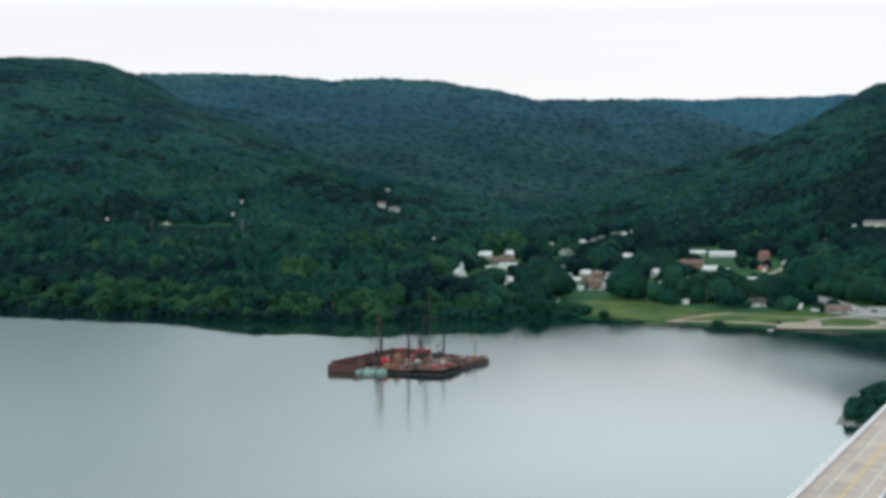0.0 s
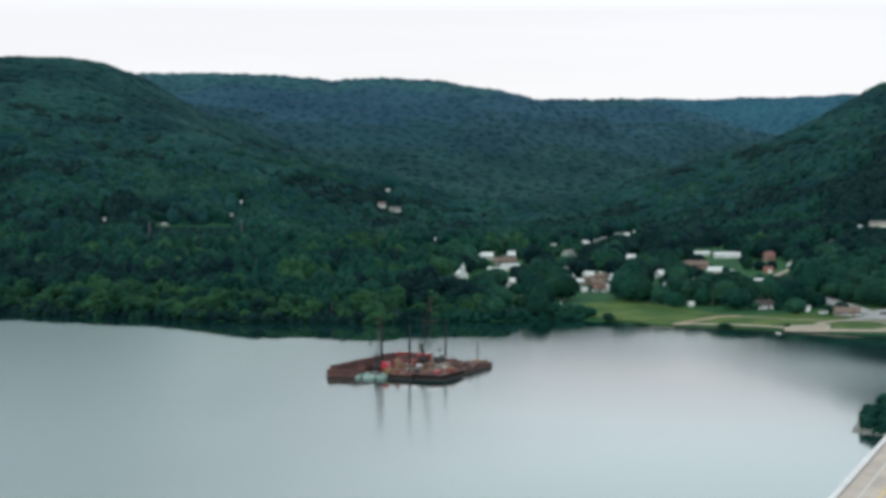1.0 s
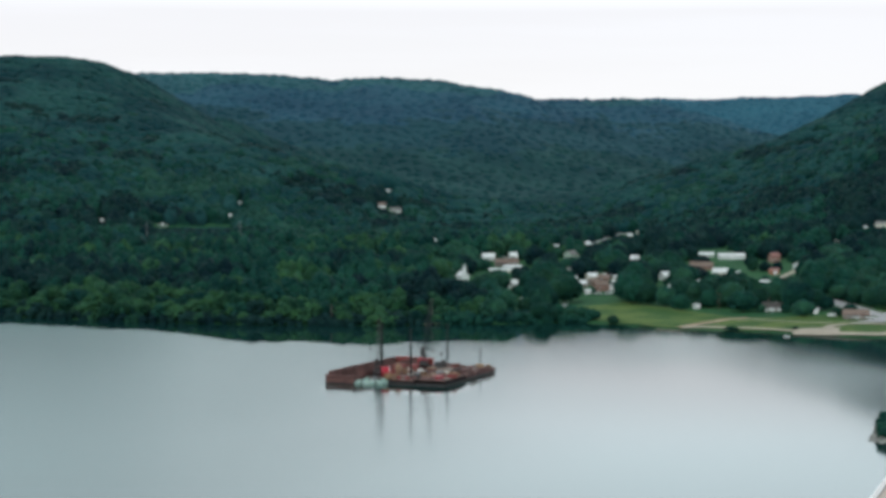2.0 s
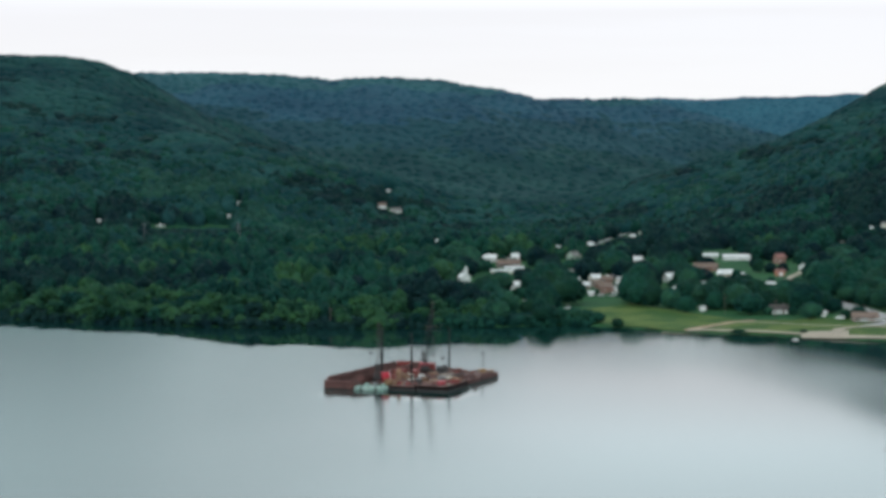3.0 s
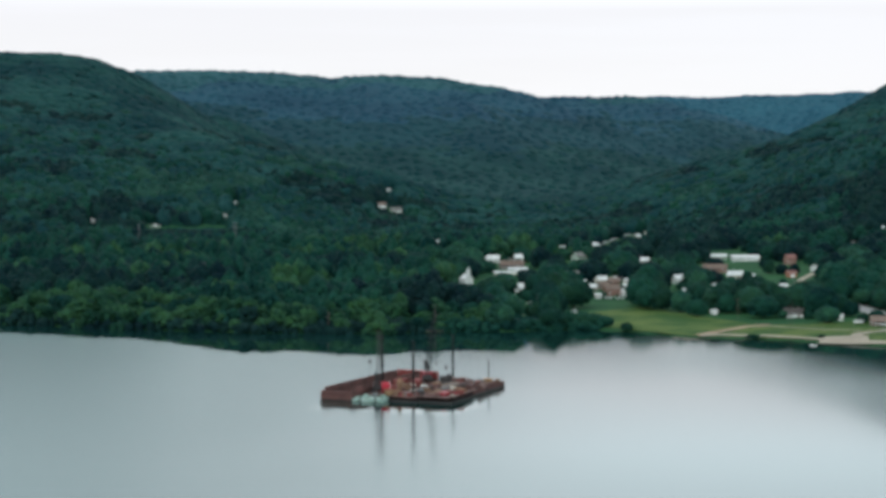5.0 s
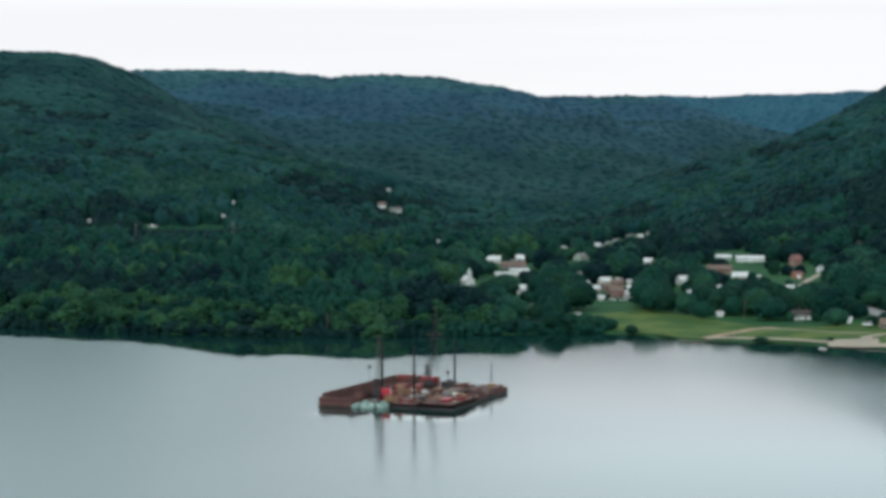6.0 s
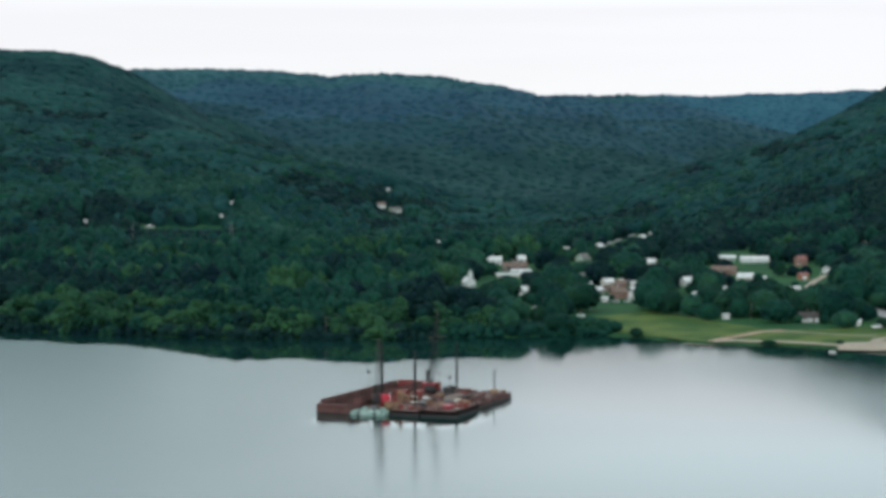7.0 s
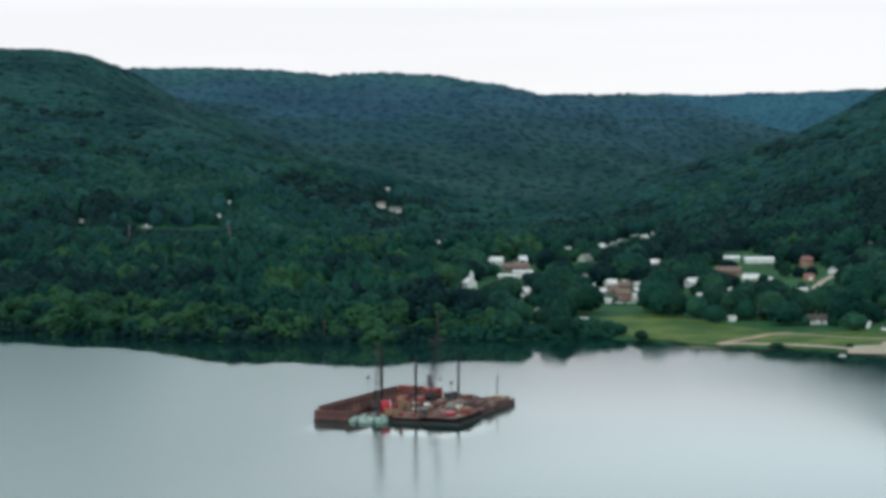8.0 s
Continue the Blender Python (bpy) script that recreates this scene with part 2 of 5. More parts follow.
STAIN_AND_SHADE = surface("gutter_grime", (0.10, 0.088, 0.08), (0.19, 0.165, 0.15), 0.3, rough=0.9, fine=2)
RAIL = surface("pale_concrete", (0.76, 0.715, 0.705), (0.90, 0.86, 0.85), 0.2, rough=0.8, fine=2)
LINE_WHITE = surface("white_road_paint", (0.55, 0.55, 0.54), (0.72, 0.72, 0.70), 0.6, rough=0.7)
LINE_YELLOW = surface("yellow_road_paint", (0.55, 0.36, 0.14), (0.68, 0.47, 0.21), 0.6, rough=0.7)
PANE = surface("window_glass", (0.02, 0.025, 0.03), (0.04, 0.05, 0.055), 0.5, rough=0.08)


# ---------------------------------------------------------------- building helpers
def mesh_from(name, verts, faces, material, smooth=False):
    """A mesh from arrays of triangles (n x 3)."""
    me = bpy.data.meshes.new(name)
    verts, faces = np.asarray(verts, np.float32), np.asarray(faces, np.int32)
    me.vertices.add(len(verts))
    me.vertices.foreach_set("co", verts.ravel())
    k = faces.shape[1]
    me.loops.add(faces.size)
    me.loops.foreach_set("vertex_index", faces.ravel())
    me.polygons.add(len(faces))
    me.polygons.foreach_set("loop_start", np.arange(0, faces.size, k, dtype=np.int32))
    if smooth:
        me.polygons.foreach_set("use_smooth", np.ones(len(faces), bool))
    me.materials.append(material)
    me.update(calc_edges=True)
    me.validate()
    return me


def thing(name, label, category, group="", m=None):
    ob = tagged(new(name), label, category, group)
    if m is not None:
        ob.matrix_world = m
    return ob


def part(name, bm, material, parent, label=""):
    """Links a bmesh as one mesh object under a thing or a part."""
    me = bpy.data.meshes.new(name)
    bm.to_mesh(me)
    bm.free()
    me.materials.append(material)
    ob = new(name, me)
    ob.parent = parent
    return tagged(ob, label)


def again(ob, parent, m):
    """The same part once more, on the same mesh."""
    o = new(ob.name.split(".")[0], ob.data)
    o.parent = parent
    o.matrix_basis = m
    return o


def box(bm, x, y, z, sx, sy, sz, turn=0.0, bevel=0.0):
    """A box with its base centre at x, y, z."""
    m = Matrix.Translation((x, y, z + sz / 2)) @ Matrix.Rotation(turn, 4, "Z") @ Matrix.Diagonal((sx, sy, sz, 1))
    made = bmesh.ops.create_cube(bm, size=1, matrix=m)
    if bevel:
        edges = list({e for v in made["verts"] for e in v.link_edges})
        bmesh.ops.bevel(bm, geom=edges, offset=bevel, segments=1, affect="EDGES")
    return bm


def rod(bm, a, b, r0, r1=None, sides=8):
    """A round bar from a to b."""
    a, b = Vector(a), Vector(b)
    way = b - a
    m = Matrix.Translation((a + b) / 2) @ way.to_track_quat("Z", "Y").to_matrix().to_4x4()
    bmesh.ops.create_cone(bm, cap_ends=True, segments=sides, radius1=r0, radius2=r0 if r1 is None else r1, depth=way.length, matrix=m)
    return bm


def fresh():
    return bmesh.new()


def lattice(bm, a, b, wide, bays, chord, brace):
    """A four-chord lattice mast from a to b."""
    a, b = Vector(a), Vector(b)
    q = (b - a).to_track_quat("Z", "Y").to_matrix()
    corners = [q @ Vector((sx * wide / 2, sy * wide / 2, 0)) for sx, sy in ((-1, -1), (1, -1), (1, 1), (-1, 1))]
    for c in corners:
        rod(bm, a + c, b + c * 0.6, chord, sides=5)
    for i in range(bays):
        p, s = a.lerp(b, i / bays), a.lerp(b, (i + 1) / bays)
        f, g = 1 - 0.4 * i / bays, 1 - 0.4 * (i + 1) / bays
        for k in range(4):
            c, d = corners[k], corners[(k + 1) % 4]
            rod(bm, p + c * f, s + d * g if i % 2 else p + d * f, brace, sides=4)
            rod(bm, p + (d if i % 2 else c) * f, s + (c if i % 2 else d) * g, brace, sides=4)
    return bm
# ---------------------------------------------------------------- terrain
SHORE_X = np.array([-3000, -900, -500, -320, -211, -142, -90, -50, 10, 65, 84, 96, 104, 112, 120, 126, 134, 150, 170, 186, 203, 221, 246, 330, 500, 1200, 3000.0])
SHORE_Y = np.array([1500, 1160, 1060, 1005, 962, 930, 903, 894, 893, 899, 908, 910, 908, 900, 897, 886, 868, 861, 855, 842, 829, 815, 808, 790, 740, 700, 700.0])


def value_noise(x, y, cell, seed):
    """Smooth noise between -1 and 1 on a grid of that cell size."""
    x, y = np.asarray(x, float) / cell, np.asarray(y, float) / cell
    ix, iy = np.floor(x).astype(np.int64), np.floor(y).astype(np.int64)
    fx, fy = x - ix, y - iy
    fx, fy = fx * fx * (3 - 2 * fx), fy * fy * (3 - 2 * fy)

    def corner(a, b):
        h = (a * 374761393 + b * 668265263 + seed * 982451653) & 0x7FFFFFFF
        h = ((h ^ (h >> 13)) * 1274126177) & 0x7FFFFFFF
        return ((h ^ (h >> 16)) % 10007) / 5003.0 - 1.0

    top = corner(ix, iy) * (1 - fx) + corner(ix + 1, iy) * fx
    low = corner(ix, iy + 1) * (1 - fx) + corner(ix + 1, iy + 1) * fx
    return top * (1 - fy) + low * fy


# crest lines of the hills: x, y, height
HILL_LEFT = ((-1500, 2500, 290), (-900, 2280, 262), (-475, 2180, 223), (-447, 2180, 226), (-418, 2180, 226.5), (-397, 2180, 226), (-376, 2182, 224.5), (-355, 2184, 219.5),
             (-335, 2190, 207), (-321, 2198, 206), (-305, 2206, 194), (-279, 2225, 166), (-250, 2260, 147), (-204, 2320, 145), (-156, 2400, 126), (-104, 2470, 113), (-41, 2560, 95), (171, 2700, 36))
HILL_RIGHT = ((1700, 1700, 330), (900, 1850, 268), (585, 1960, 182), (579, 1975, 171), (571, 1990, 166), (562, 2010, 165), (543, 2040, 150), (524, 2070, 141), (501, 2120, 125),
              (464, 2250, 107), (411, 2400, 87), (190, 2480, 38))
HILL_MIDDLE = ((-1500, 3700, 330), (-900, 3600, 304), (-640, 3540, 293), (-422, 3500, 291), (-353, 3500, 292), (-273, 3500, 292), (-193, 3495, 291), (-136, 3485, 283), (-95, 3480, 276.5),
               (-55, 3480, 280), (-10, 3480, 282.5), (59, 3485, 281), (117, 3488, 280), (163, 3495, 271.5), (221, 3500, 264.5), (268, 3515, 256), (302, 3530, 243), (392, 3580, 251.5),
               (490, 3600, 251.5), (573, 3600, 245.5), (640, 3580, 228), (753, 3480, 182), (850, 3350, 150))
HILL_FAR = ((-200, 4450, 250), (500, 4400, 285), (715, 4400, 293.5), (833, 4400, 289), (950, 4400, 299), (1068, 4400, 298.5), (1142, 4400, 303), (1186, 4400, 309.5), (1230, 4400, 310),
            (1300, 4420, 312), (1700, 4450, 325), (2600, 4400, 335))


def hill(x, y, crest, slope, round_off, lift=0, steep=1.0):
    """Height under a crest line: the ridge's own height less a slope times the distance from it, steeper sideways."""
    best = np.full(x.shape, -1e3)
    for (ax, ay, az), (bx, by, bz) in zip(crest, crest[1:]):
        dx, dy = bx - ax, by - ay
        s = np.clip(((x - ax) * dx + (y - ay) * dy) / (dx * dx + dy * dy), 0, 1)
        d = np.hypot((x - ax - s * dx) * steep, y - ay - s * dy)
        best = np.maximum(best, az + lift + s * (bz - az) - slope * (np.sqrt(d * d + round_off ** 2) - round_off))
    return best


def ground_height(x, y):
    x, y = np.asarray(x, float), np.asarray(y, float)
    wobble = value_noise(x, y, 34, 3) * 4 + value_noise(x, y, 11, 4) * 1.6
    inland = y - np.interp(x, SHORE_X, SHORE_Y) + wobble * np.clip((110 - x) / 40, 0.25, 1)
    floor = np.where(inland < 0, np.maximum(-5, inland * 0.22), 1.2 * (1 - np.exp(-np.maximum(inland, 0) / 5)) + 0.021 * np.maximum(inland, 0))
    floor = floor + np.clip(inland - 120, 0, 900) * 0.012
    gully = value_noise(x, y, 210, 7) * 13 + value_noise(x, y, 90, 8) * 5
    spur = np.abs(value_noise(x + 0.35 * y, y * 0.3, 170, 9)) * 14
    far = np.clip((inland - 350) / 500, 0, 1)
    tops = [floor + gully * 0.25 * far]
    for crest, slope, soft, lift, steep in ((HILL_LEFT, 0.31, 45, 2, 2.2), (HILL_RIGHT, 0.38, 35, 2, 2.6), (HILL_MIDDLE, 0.27, 40, 7, 1.6), (HILL_FAR, 0.3, 60, 7, 1.6)):
        h = hill(x, y, crest, slope, soft, lift, 1 + (steep - 1) * np.clip((y - 1840) / 220, 0, 1))
        near_crest = np.clip(h / 260, 0, 1)
        tops.append(h + (gully - spur) * far * (1 - 0.75 * near_crest))
    top = tops[0]
    for h in tops[1:]:
        k = 14.0
        m = np.maximum(top, h)
        blend = m + k * 0.35 * np.exp(-np.abs(top - h) / k)
        top = np.where(inland > 100, top + (blend - top) * np.clip((inland - 100) / 150, 0, 1), top)
    # the wooded headland on which the bridge lands
    reach = 2.4 * (4.5 - np.hypot(np.maximum(175 + 0.43 * (y - 520) - x, 0) / 36.0, (y - 508 - 0.1 * (x - 150)) / 42.0) * 5.2) + value_noise(x, y, 14, 12) * 1.3
    reach = np.clip(reach, -5, 4.0)
    # low land behind the start of the flight
    back = np.clip((-900 - y) * 0.03, -5, 60)
    return np.maximum(np.maximum(top, reach), back)
# ---------------------------------------------------------------- ground, water, meadow and tracks
def grid_faces(nx, ny):
    i = np.arange(nx * ny).reshape(ny, nx)
    return np.stack([i[:-1, :-1], i[:-1, 1:], i[1:, 1:], i[1:, :-1]], -1).reshape(-1, 4)


gx = np.unique(np.concatenate([np.linspace(-3600, -520, 40), np.arange(-520, 700, 9), np.linspace(700, 3600, 40)]))
gy = np.unique(np.concatenate([np.linspace(-2600, 420, 40), np.arange(420, 640, 7), np.linspace(640, 780, 8), np.arange(780, 1400, 8), np.arange(1400, 2700, 18), np.linspace(2700, 5200, 90)]))
GX, GY = np.meshgrid(gx, gy)
GZ = ground_height(GX, GY)
ground = tagged(new("ground", mesh_from("ground", np.stack([GX, GY, GZ], -1).reshape(-1, 3), grid_faces(len(gx), len(gy)), GRASS, smooth=True)),
                "grassy valley floor and hillsides round a lake", "ground", kind="structure")
wx = np.unique(np.concatenate([np.linspace(-3600, -420, 14), np.arange(-420, -240, 8), np.arange(-240, 280, 4), np.arange(280, 460, 8), np.linspace(460, 3600, 14)]))
wy = np.unique(np.concatenate([np.linspace(-2600, 400, 16), np.arange(400, 770, 7), np.arange(770, 920, 3.5), np.arange(920, 1010, 8), np.linspace(1010, 2000, 10)]))
WX, WY = np.meshgrid(wx, wy)
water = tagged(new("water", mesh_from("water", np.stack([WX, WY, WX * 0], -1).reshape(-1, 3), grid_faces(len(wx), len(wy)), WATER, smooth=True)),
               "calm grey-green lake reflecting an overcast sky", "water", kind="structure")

# calm water in the lee of the shore and of the headland, ruffled water on the open lake, fitted to the tones in the
# camera's view
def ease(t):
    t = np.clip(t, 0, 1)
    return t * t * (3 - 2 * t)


# the smooth belt under the woods, its edge shaped to the tree reflections in the camera's view, by bearing from mid
# path: x / (y - 65), and where it begins
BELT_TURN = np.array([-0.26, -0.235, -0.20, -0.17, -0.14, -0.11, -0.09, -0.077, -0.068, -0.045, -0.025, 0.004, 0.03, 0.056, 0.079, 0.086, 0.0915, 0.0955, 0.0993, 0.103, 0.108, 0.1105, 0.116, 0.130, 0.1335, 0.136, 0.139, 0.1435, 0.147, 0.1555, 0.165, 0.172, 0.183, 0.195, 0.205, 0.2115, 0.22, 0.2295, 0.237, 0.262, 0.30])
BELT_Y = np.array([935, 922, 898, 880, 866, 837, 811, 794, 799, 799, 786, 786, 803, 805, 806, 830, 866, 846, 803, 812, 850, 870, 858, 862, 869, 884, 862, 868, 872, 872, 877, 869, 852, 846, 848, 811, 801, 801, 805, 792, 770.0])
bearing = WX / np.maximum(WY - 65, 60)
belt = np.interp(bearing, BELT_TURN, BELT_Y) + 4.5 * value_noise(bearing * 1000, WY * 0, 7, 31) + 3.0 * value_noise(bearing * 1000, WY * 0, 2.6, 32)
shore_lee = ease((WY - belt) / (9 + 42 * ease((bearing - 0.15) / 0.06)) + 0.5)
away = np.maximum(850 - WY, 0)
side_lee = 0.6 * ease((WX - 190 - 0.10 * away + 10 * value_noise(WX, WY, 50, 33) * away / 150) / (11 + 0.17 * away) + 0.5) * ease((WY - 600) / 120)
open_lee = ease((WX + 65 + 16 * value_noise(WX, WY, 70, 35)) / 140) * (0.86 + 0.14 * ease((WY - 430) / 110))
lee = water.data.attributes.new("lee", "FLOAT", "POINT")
# patches roughened again to fade or lighten reflections in the camera's view: x, y, their half widths and how much
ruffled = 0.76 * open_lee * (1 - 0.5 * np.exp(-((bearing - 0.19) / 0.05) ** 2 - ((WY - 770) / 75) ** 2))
for patch_x, patch_y, reach_x, reach_y, share in ((14, 590, 60, 100, 0.38), (182, 655, 45, 75, 0.45), (45, 735, 50, 60, 0.28)):
    ruffled = ruffled * (1 - share * np.exp(-((WX - patch_x) / reach_x) ** 2 - ((WY - patch_y) / reach_y) ** 2))
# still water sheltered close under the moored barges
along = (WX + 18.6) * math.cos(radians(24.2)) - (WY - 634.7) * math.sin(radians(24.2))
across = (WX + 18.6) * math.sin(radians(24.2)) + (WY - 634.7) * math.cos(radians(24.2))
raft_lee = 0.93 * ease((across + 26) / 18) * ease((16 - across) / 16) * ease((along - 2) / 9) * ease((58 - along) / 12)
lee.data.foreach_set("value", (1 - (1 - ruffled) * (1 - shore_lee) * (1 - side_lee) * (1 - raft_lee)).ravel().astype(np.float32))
# how much reflected hill green tints the water, none on the calm belt
algae = water.data.attributes.new("algae", "FLOAT", "POINT")
algae.data.foreach_set("value", (ease((20 - WX) / 160) * (1 - shore_lee) * (0.75 + 0.25 * value_noise(WX, WY, 90, 36))).ravel().astype(np.float32))


def resample(points, n):
    p = np.asarray(points, float)
    s = np.concatenate([[0], np.cumsum(np.hypot(*np.diff(p, axis=0).T))])
    u = np.linspace(0, s[-1], n)
    return np.stack([np.interp(u, s, p[:, 0]), np.interp(u, s, p[:, 1])], 1)


def drape(name, front, back, nx, ny, rise, material, label, category):
    """A sheet laid over the ground between two lines."""
    a, b = resample(front, nx), resample(back, nx)
    t = np.linspace(0, 1, ny)[:, None, None]
    p = a[None] * (1 - t) + b[None] * t
    z = np.maximum(ground_height(p[..., 0], p[..., 1]), 0.15) + rise
    return tagged(new(name, mesh_from(name, np.concatenate([p, z[..., None]], -1).reshape(-1, 3), grid_faces(nx, ny), material, smooth=True)), label, category, kind="structure")


def ribbon(name, points, width, rise, material, label, category):
    c = resample(points, max(12, 6 * len(points)))
    d = np.gradient(c, axis=0)
    d /= np.hypot(d[:, 0], d[:, 1])[:, None]
    side = np.stack([-d[:, 1], d[:, 0]], 1) * width / 2
    return drape(name, c + side, c - side, len(c), 5, rise, material, label, category)


drape("meadow", [(112, 908), (121, 900), (128, 887), (136, 871), (151, 864), (171, 858), (190, 843), (222, 818), (262, 809), (330, 793)],
      [(108, 985), (144, 1005), (166, 950), (187, 905), (205, 903), (225, 908), (285, 950), (340, 960)], 60, 14, 0.12, LAWN, "mown riverside meadow of pale green grass", "meadow")
ribbon("dirt_track", [(148, 865), (157, 874), (167, 886), (178, 899), (190, 904)], 5.0, 0.22, RED_DIRT, "reddish dirt track across the meadow", "track")
ribbon("dirt_track", [(149, 866), (158, 866), (167, 863), (178, 858), (190, 848), (200, 838)], 4.4, 0.30, SAND, "pale sandy track along the shore", "track")
ribbon("gravel_track", [(178, 899), (190, 896), (203, 884), (214, 875), (225, 870)], 2.6, 0.26, SAND, "narrow gravel track across the meadow", "track")
ribbon("gravel_loop", [(196, 834), (208, 829), (222, 822), (240, 818), (262, 817), (300, 806)], 8.0, 0.36, SAND, "pale gravel boat landing by the water", "landing")
ribbon("gravel_loop", [(213, 838), (219, 854), (229, 864), (241, 867), (251, 858), (253, 843), (247, 829), (237, 821)], 5.0, 0.44, SAND, "pale gravel turning loop round a grass island", "loop road")
drape("landing_apron", [(195, 827), (204, 824), (215, 822)], [(202, 846), (212, 847), (222, 847)], 10, 10, 0.40, SAND, "pale gravel apron above the boat landing", "landing")
ribbon("road", [(252, 1012), (254, 985), (257, 950), (258, 915), (268, 880), (290, 850), (330, 820)], 12.0, 0.5, ASPHALT, "grey asphalt road leaving the village", "road")
drape("parking_area", [(231, 866), (246, 870), (263, 863), (290, 849)], [(248, 882), (257, 900), (268, 926), (330, 912)], 14, 8, 0.62, ASPHALT, "grey asphalt parking area beside the road", "parking area")
ribbon("village_street", [(172, 1440), (183, 1498), (208, 1578), (233, 1650), (256, 1690)], 5.0, 0.5, ASPHALT, "pale street climbing out of the village", "road")
ribbon("driveway", [(254, 1116), (270, 1160), (289, 1204)], 4.2, 0.4, SAND, "pale concrete driveway beside a lawn", "driveway")
drape("hay_field", [(-207, 1558), (-168, 1572), (-129, 1588)], [(-208, 1566), (-169, 1581), (-130, 1597)], 30, 6, 0.3, GRASS, "narrow green hay field between groves", "field")
drape("hill_lawn", [(238, 1268), (260, 1262), (282, 1266)], [(248, 1410), (270, 1425), (282, 1395)], 16, 24, 0.3, GRASS, "sloping green lawn above long white sheds", "lawn")

# ---------------------------------------------------------------- where houses stand: x, y, width
# (kind, x, y, width, depth, wall height, walls, roof, turn in degrees)
HILLSIDE = [
    ("house", 175.0, 1460, 4.6, 5, 2.8, WHITE, ROOF_WHITE, 30),
    ("shed", 368.7, 1398, 3.6, 4, 3.0, WHITE, ROOF_WHITE, 40),
    ("shed", -130.9, 1672, 6.4, 5, 1.6, WHITE, ROOF_WHITE, 6),
    ("shed", -136.0, 1622, 3.8, 4, 1.5, WHITE, ROOF_WHITE, -10),
    ("shed", -245.0, 1556, 4.6, 4, 1.5, WHITE, ROOF_WHITE, 10),
    ("shed", -191.5, 1560, 8.5, 3, 0.9, SAGE, ROOF_GREY, 8),
    ("shed", -221.4, 1440, 3.8, 3, 1.9, WHITE, ROOF_WHITE, -15),
    ("house", 3.5, 1746, 7.5, 6, 2.4, WHITE, ROOF_BROWN, 14),
    ("house", 17.3, 1744, 11, 6, 2.0, WHITE, ROOF_GREY, -8),
    ("shed", 10.3, 1806, 3.4, 3, 1.8, WHITE, ROOF_WHITE, 30),
    ("house", 50.5, 1552, 5.6, 5, 3.6, WHITE, ROOF_WHITE, 45),
    ("shed", 414.5, 1408, 21, 9, 4.2, CREAM, ROOF_GREY, -10),
    ("shed", 397.0, 1420, 5.0, 5, 2.2, SAGE, ROOF_WHITE, 20),
]
UPPER_VILLAGE = [
    ("house", 85.5, 1352, 9, 7, 3.2, WHITE, ROOF_WHITE, -8),
    ("house", 95.0, 1296, 17, 8, 3.0, TAUPE, ROOF_BROWN, 4),
    ("house", 103.4, 1342, 5.0, 7, 4.6, WHITE, ROOF_WHITE, 12),
    ("shed", 86.0, 1238, 15, 4, 1.8, CREAM, ROOF_WHITE, 2),
    ("house", 189.9, 1298, 7.4, 7, 2.6, CREAM, ROOF_WHITE, -25),
    ("house", 147.8, 1336, 8.5, 8, 4.0, SAGE, ROOF_GREY, 35),
    ("shed", 265.0, 1308, 19.5, 7, 2.8, WHITE, ROOF_WHITE, -3),
    ("shed", 248.6, 1322, 11, 7, 2.6, SAGE, ROOF_WHITE, -5),
    ("house", 226.0, 1222, 16, 8, 2.6, BRICK, ROOF_BROWN, -16),
    ("house", 290.0, 1276, 6.4, 7, 4.6, BRICK, ROOF_RED, 12),
    ("house", 293.2, 1220, 4.4, 5, 2.8, WHITE, ROOF_GREY, 62),
    ("shed", 318.5, 1290, 2.6, 4, 3.4, CREAM, ROOF_WHITE, 70),
    ("house", 102.0, 1312, 4.5, 5, 3.0, WHITE, ROOF_GREY, 20),
    ("shed", 159.6, 1522, 4.5, 4, 2.2, CREAM, ROOF_WHITE, 20),
    ("shed", 148.0, 1450, 4.0, 4, 2.4, WHITE, ROOF_WHITE, -30),
    ("house", 226.0, 1568, 4.4, 5, 2.2, CREAM, ROOF_WHITE, 25),
    ("shed", 245.0, 1634, 3.6, 4, 2.0, CREAM, ROOF_GREY, 30),
    ("shed", 242.3, 1098, 5.5, 4, 1.8, CREAM, ROOF_WHITE, 8),
    ("shed", 201.5, 1106, 4.0, 4, 2.2, SAGE, ROOF_WHITE, -12),
    ("shed", 239.8, 1170, 3.6, 3.5, 2.0, WHITE, ROOF_WHITE, 20),
    ("house", 1.0, 1380, 3.6, 4, 2.6, WHITE, ROOF_GREY, 30),
    ("shed", 96.5, 1264, 13, 5, 2.0, SAGE, ROOF_WHITE, 0),
    ("shed", 79.5, 1352, 4.0, 4, 3.0, WHITE, ROOF_WHITE, 20),
    ("shed", 101.0, 1330, 4.0, 4, 2.2, WHITE, ROOF_WHITE, -25),
    ("house", 95.0, 1338, 5.0, 5, 2.8, WHITE, ROOF_GREY, 25),
]
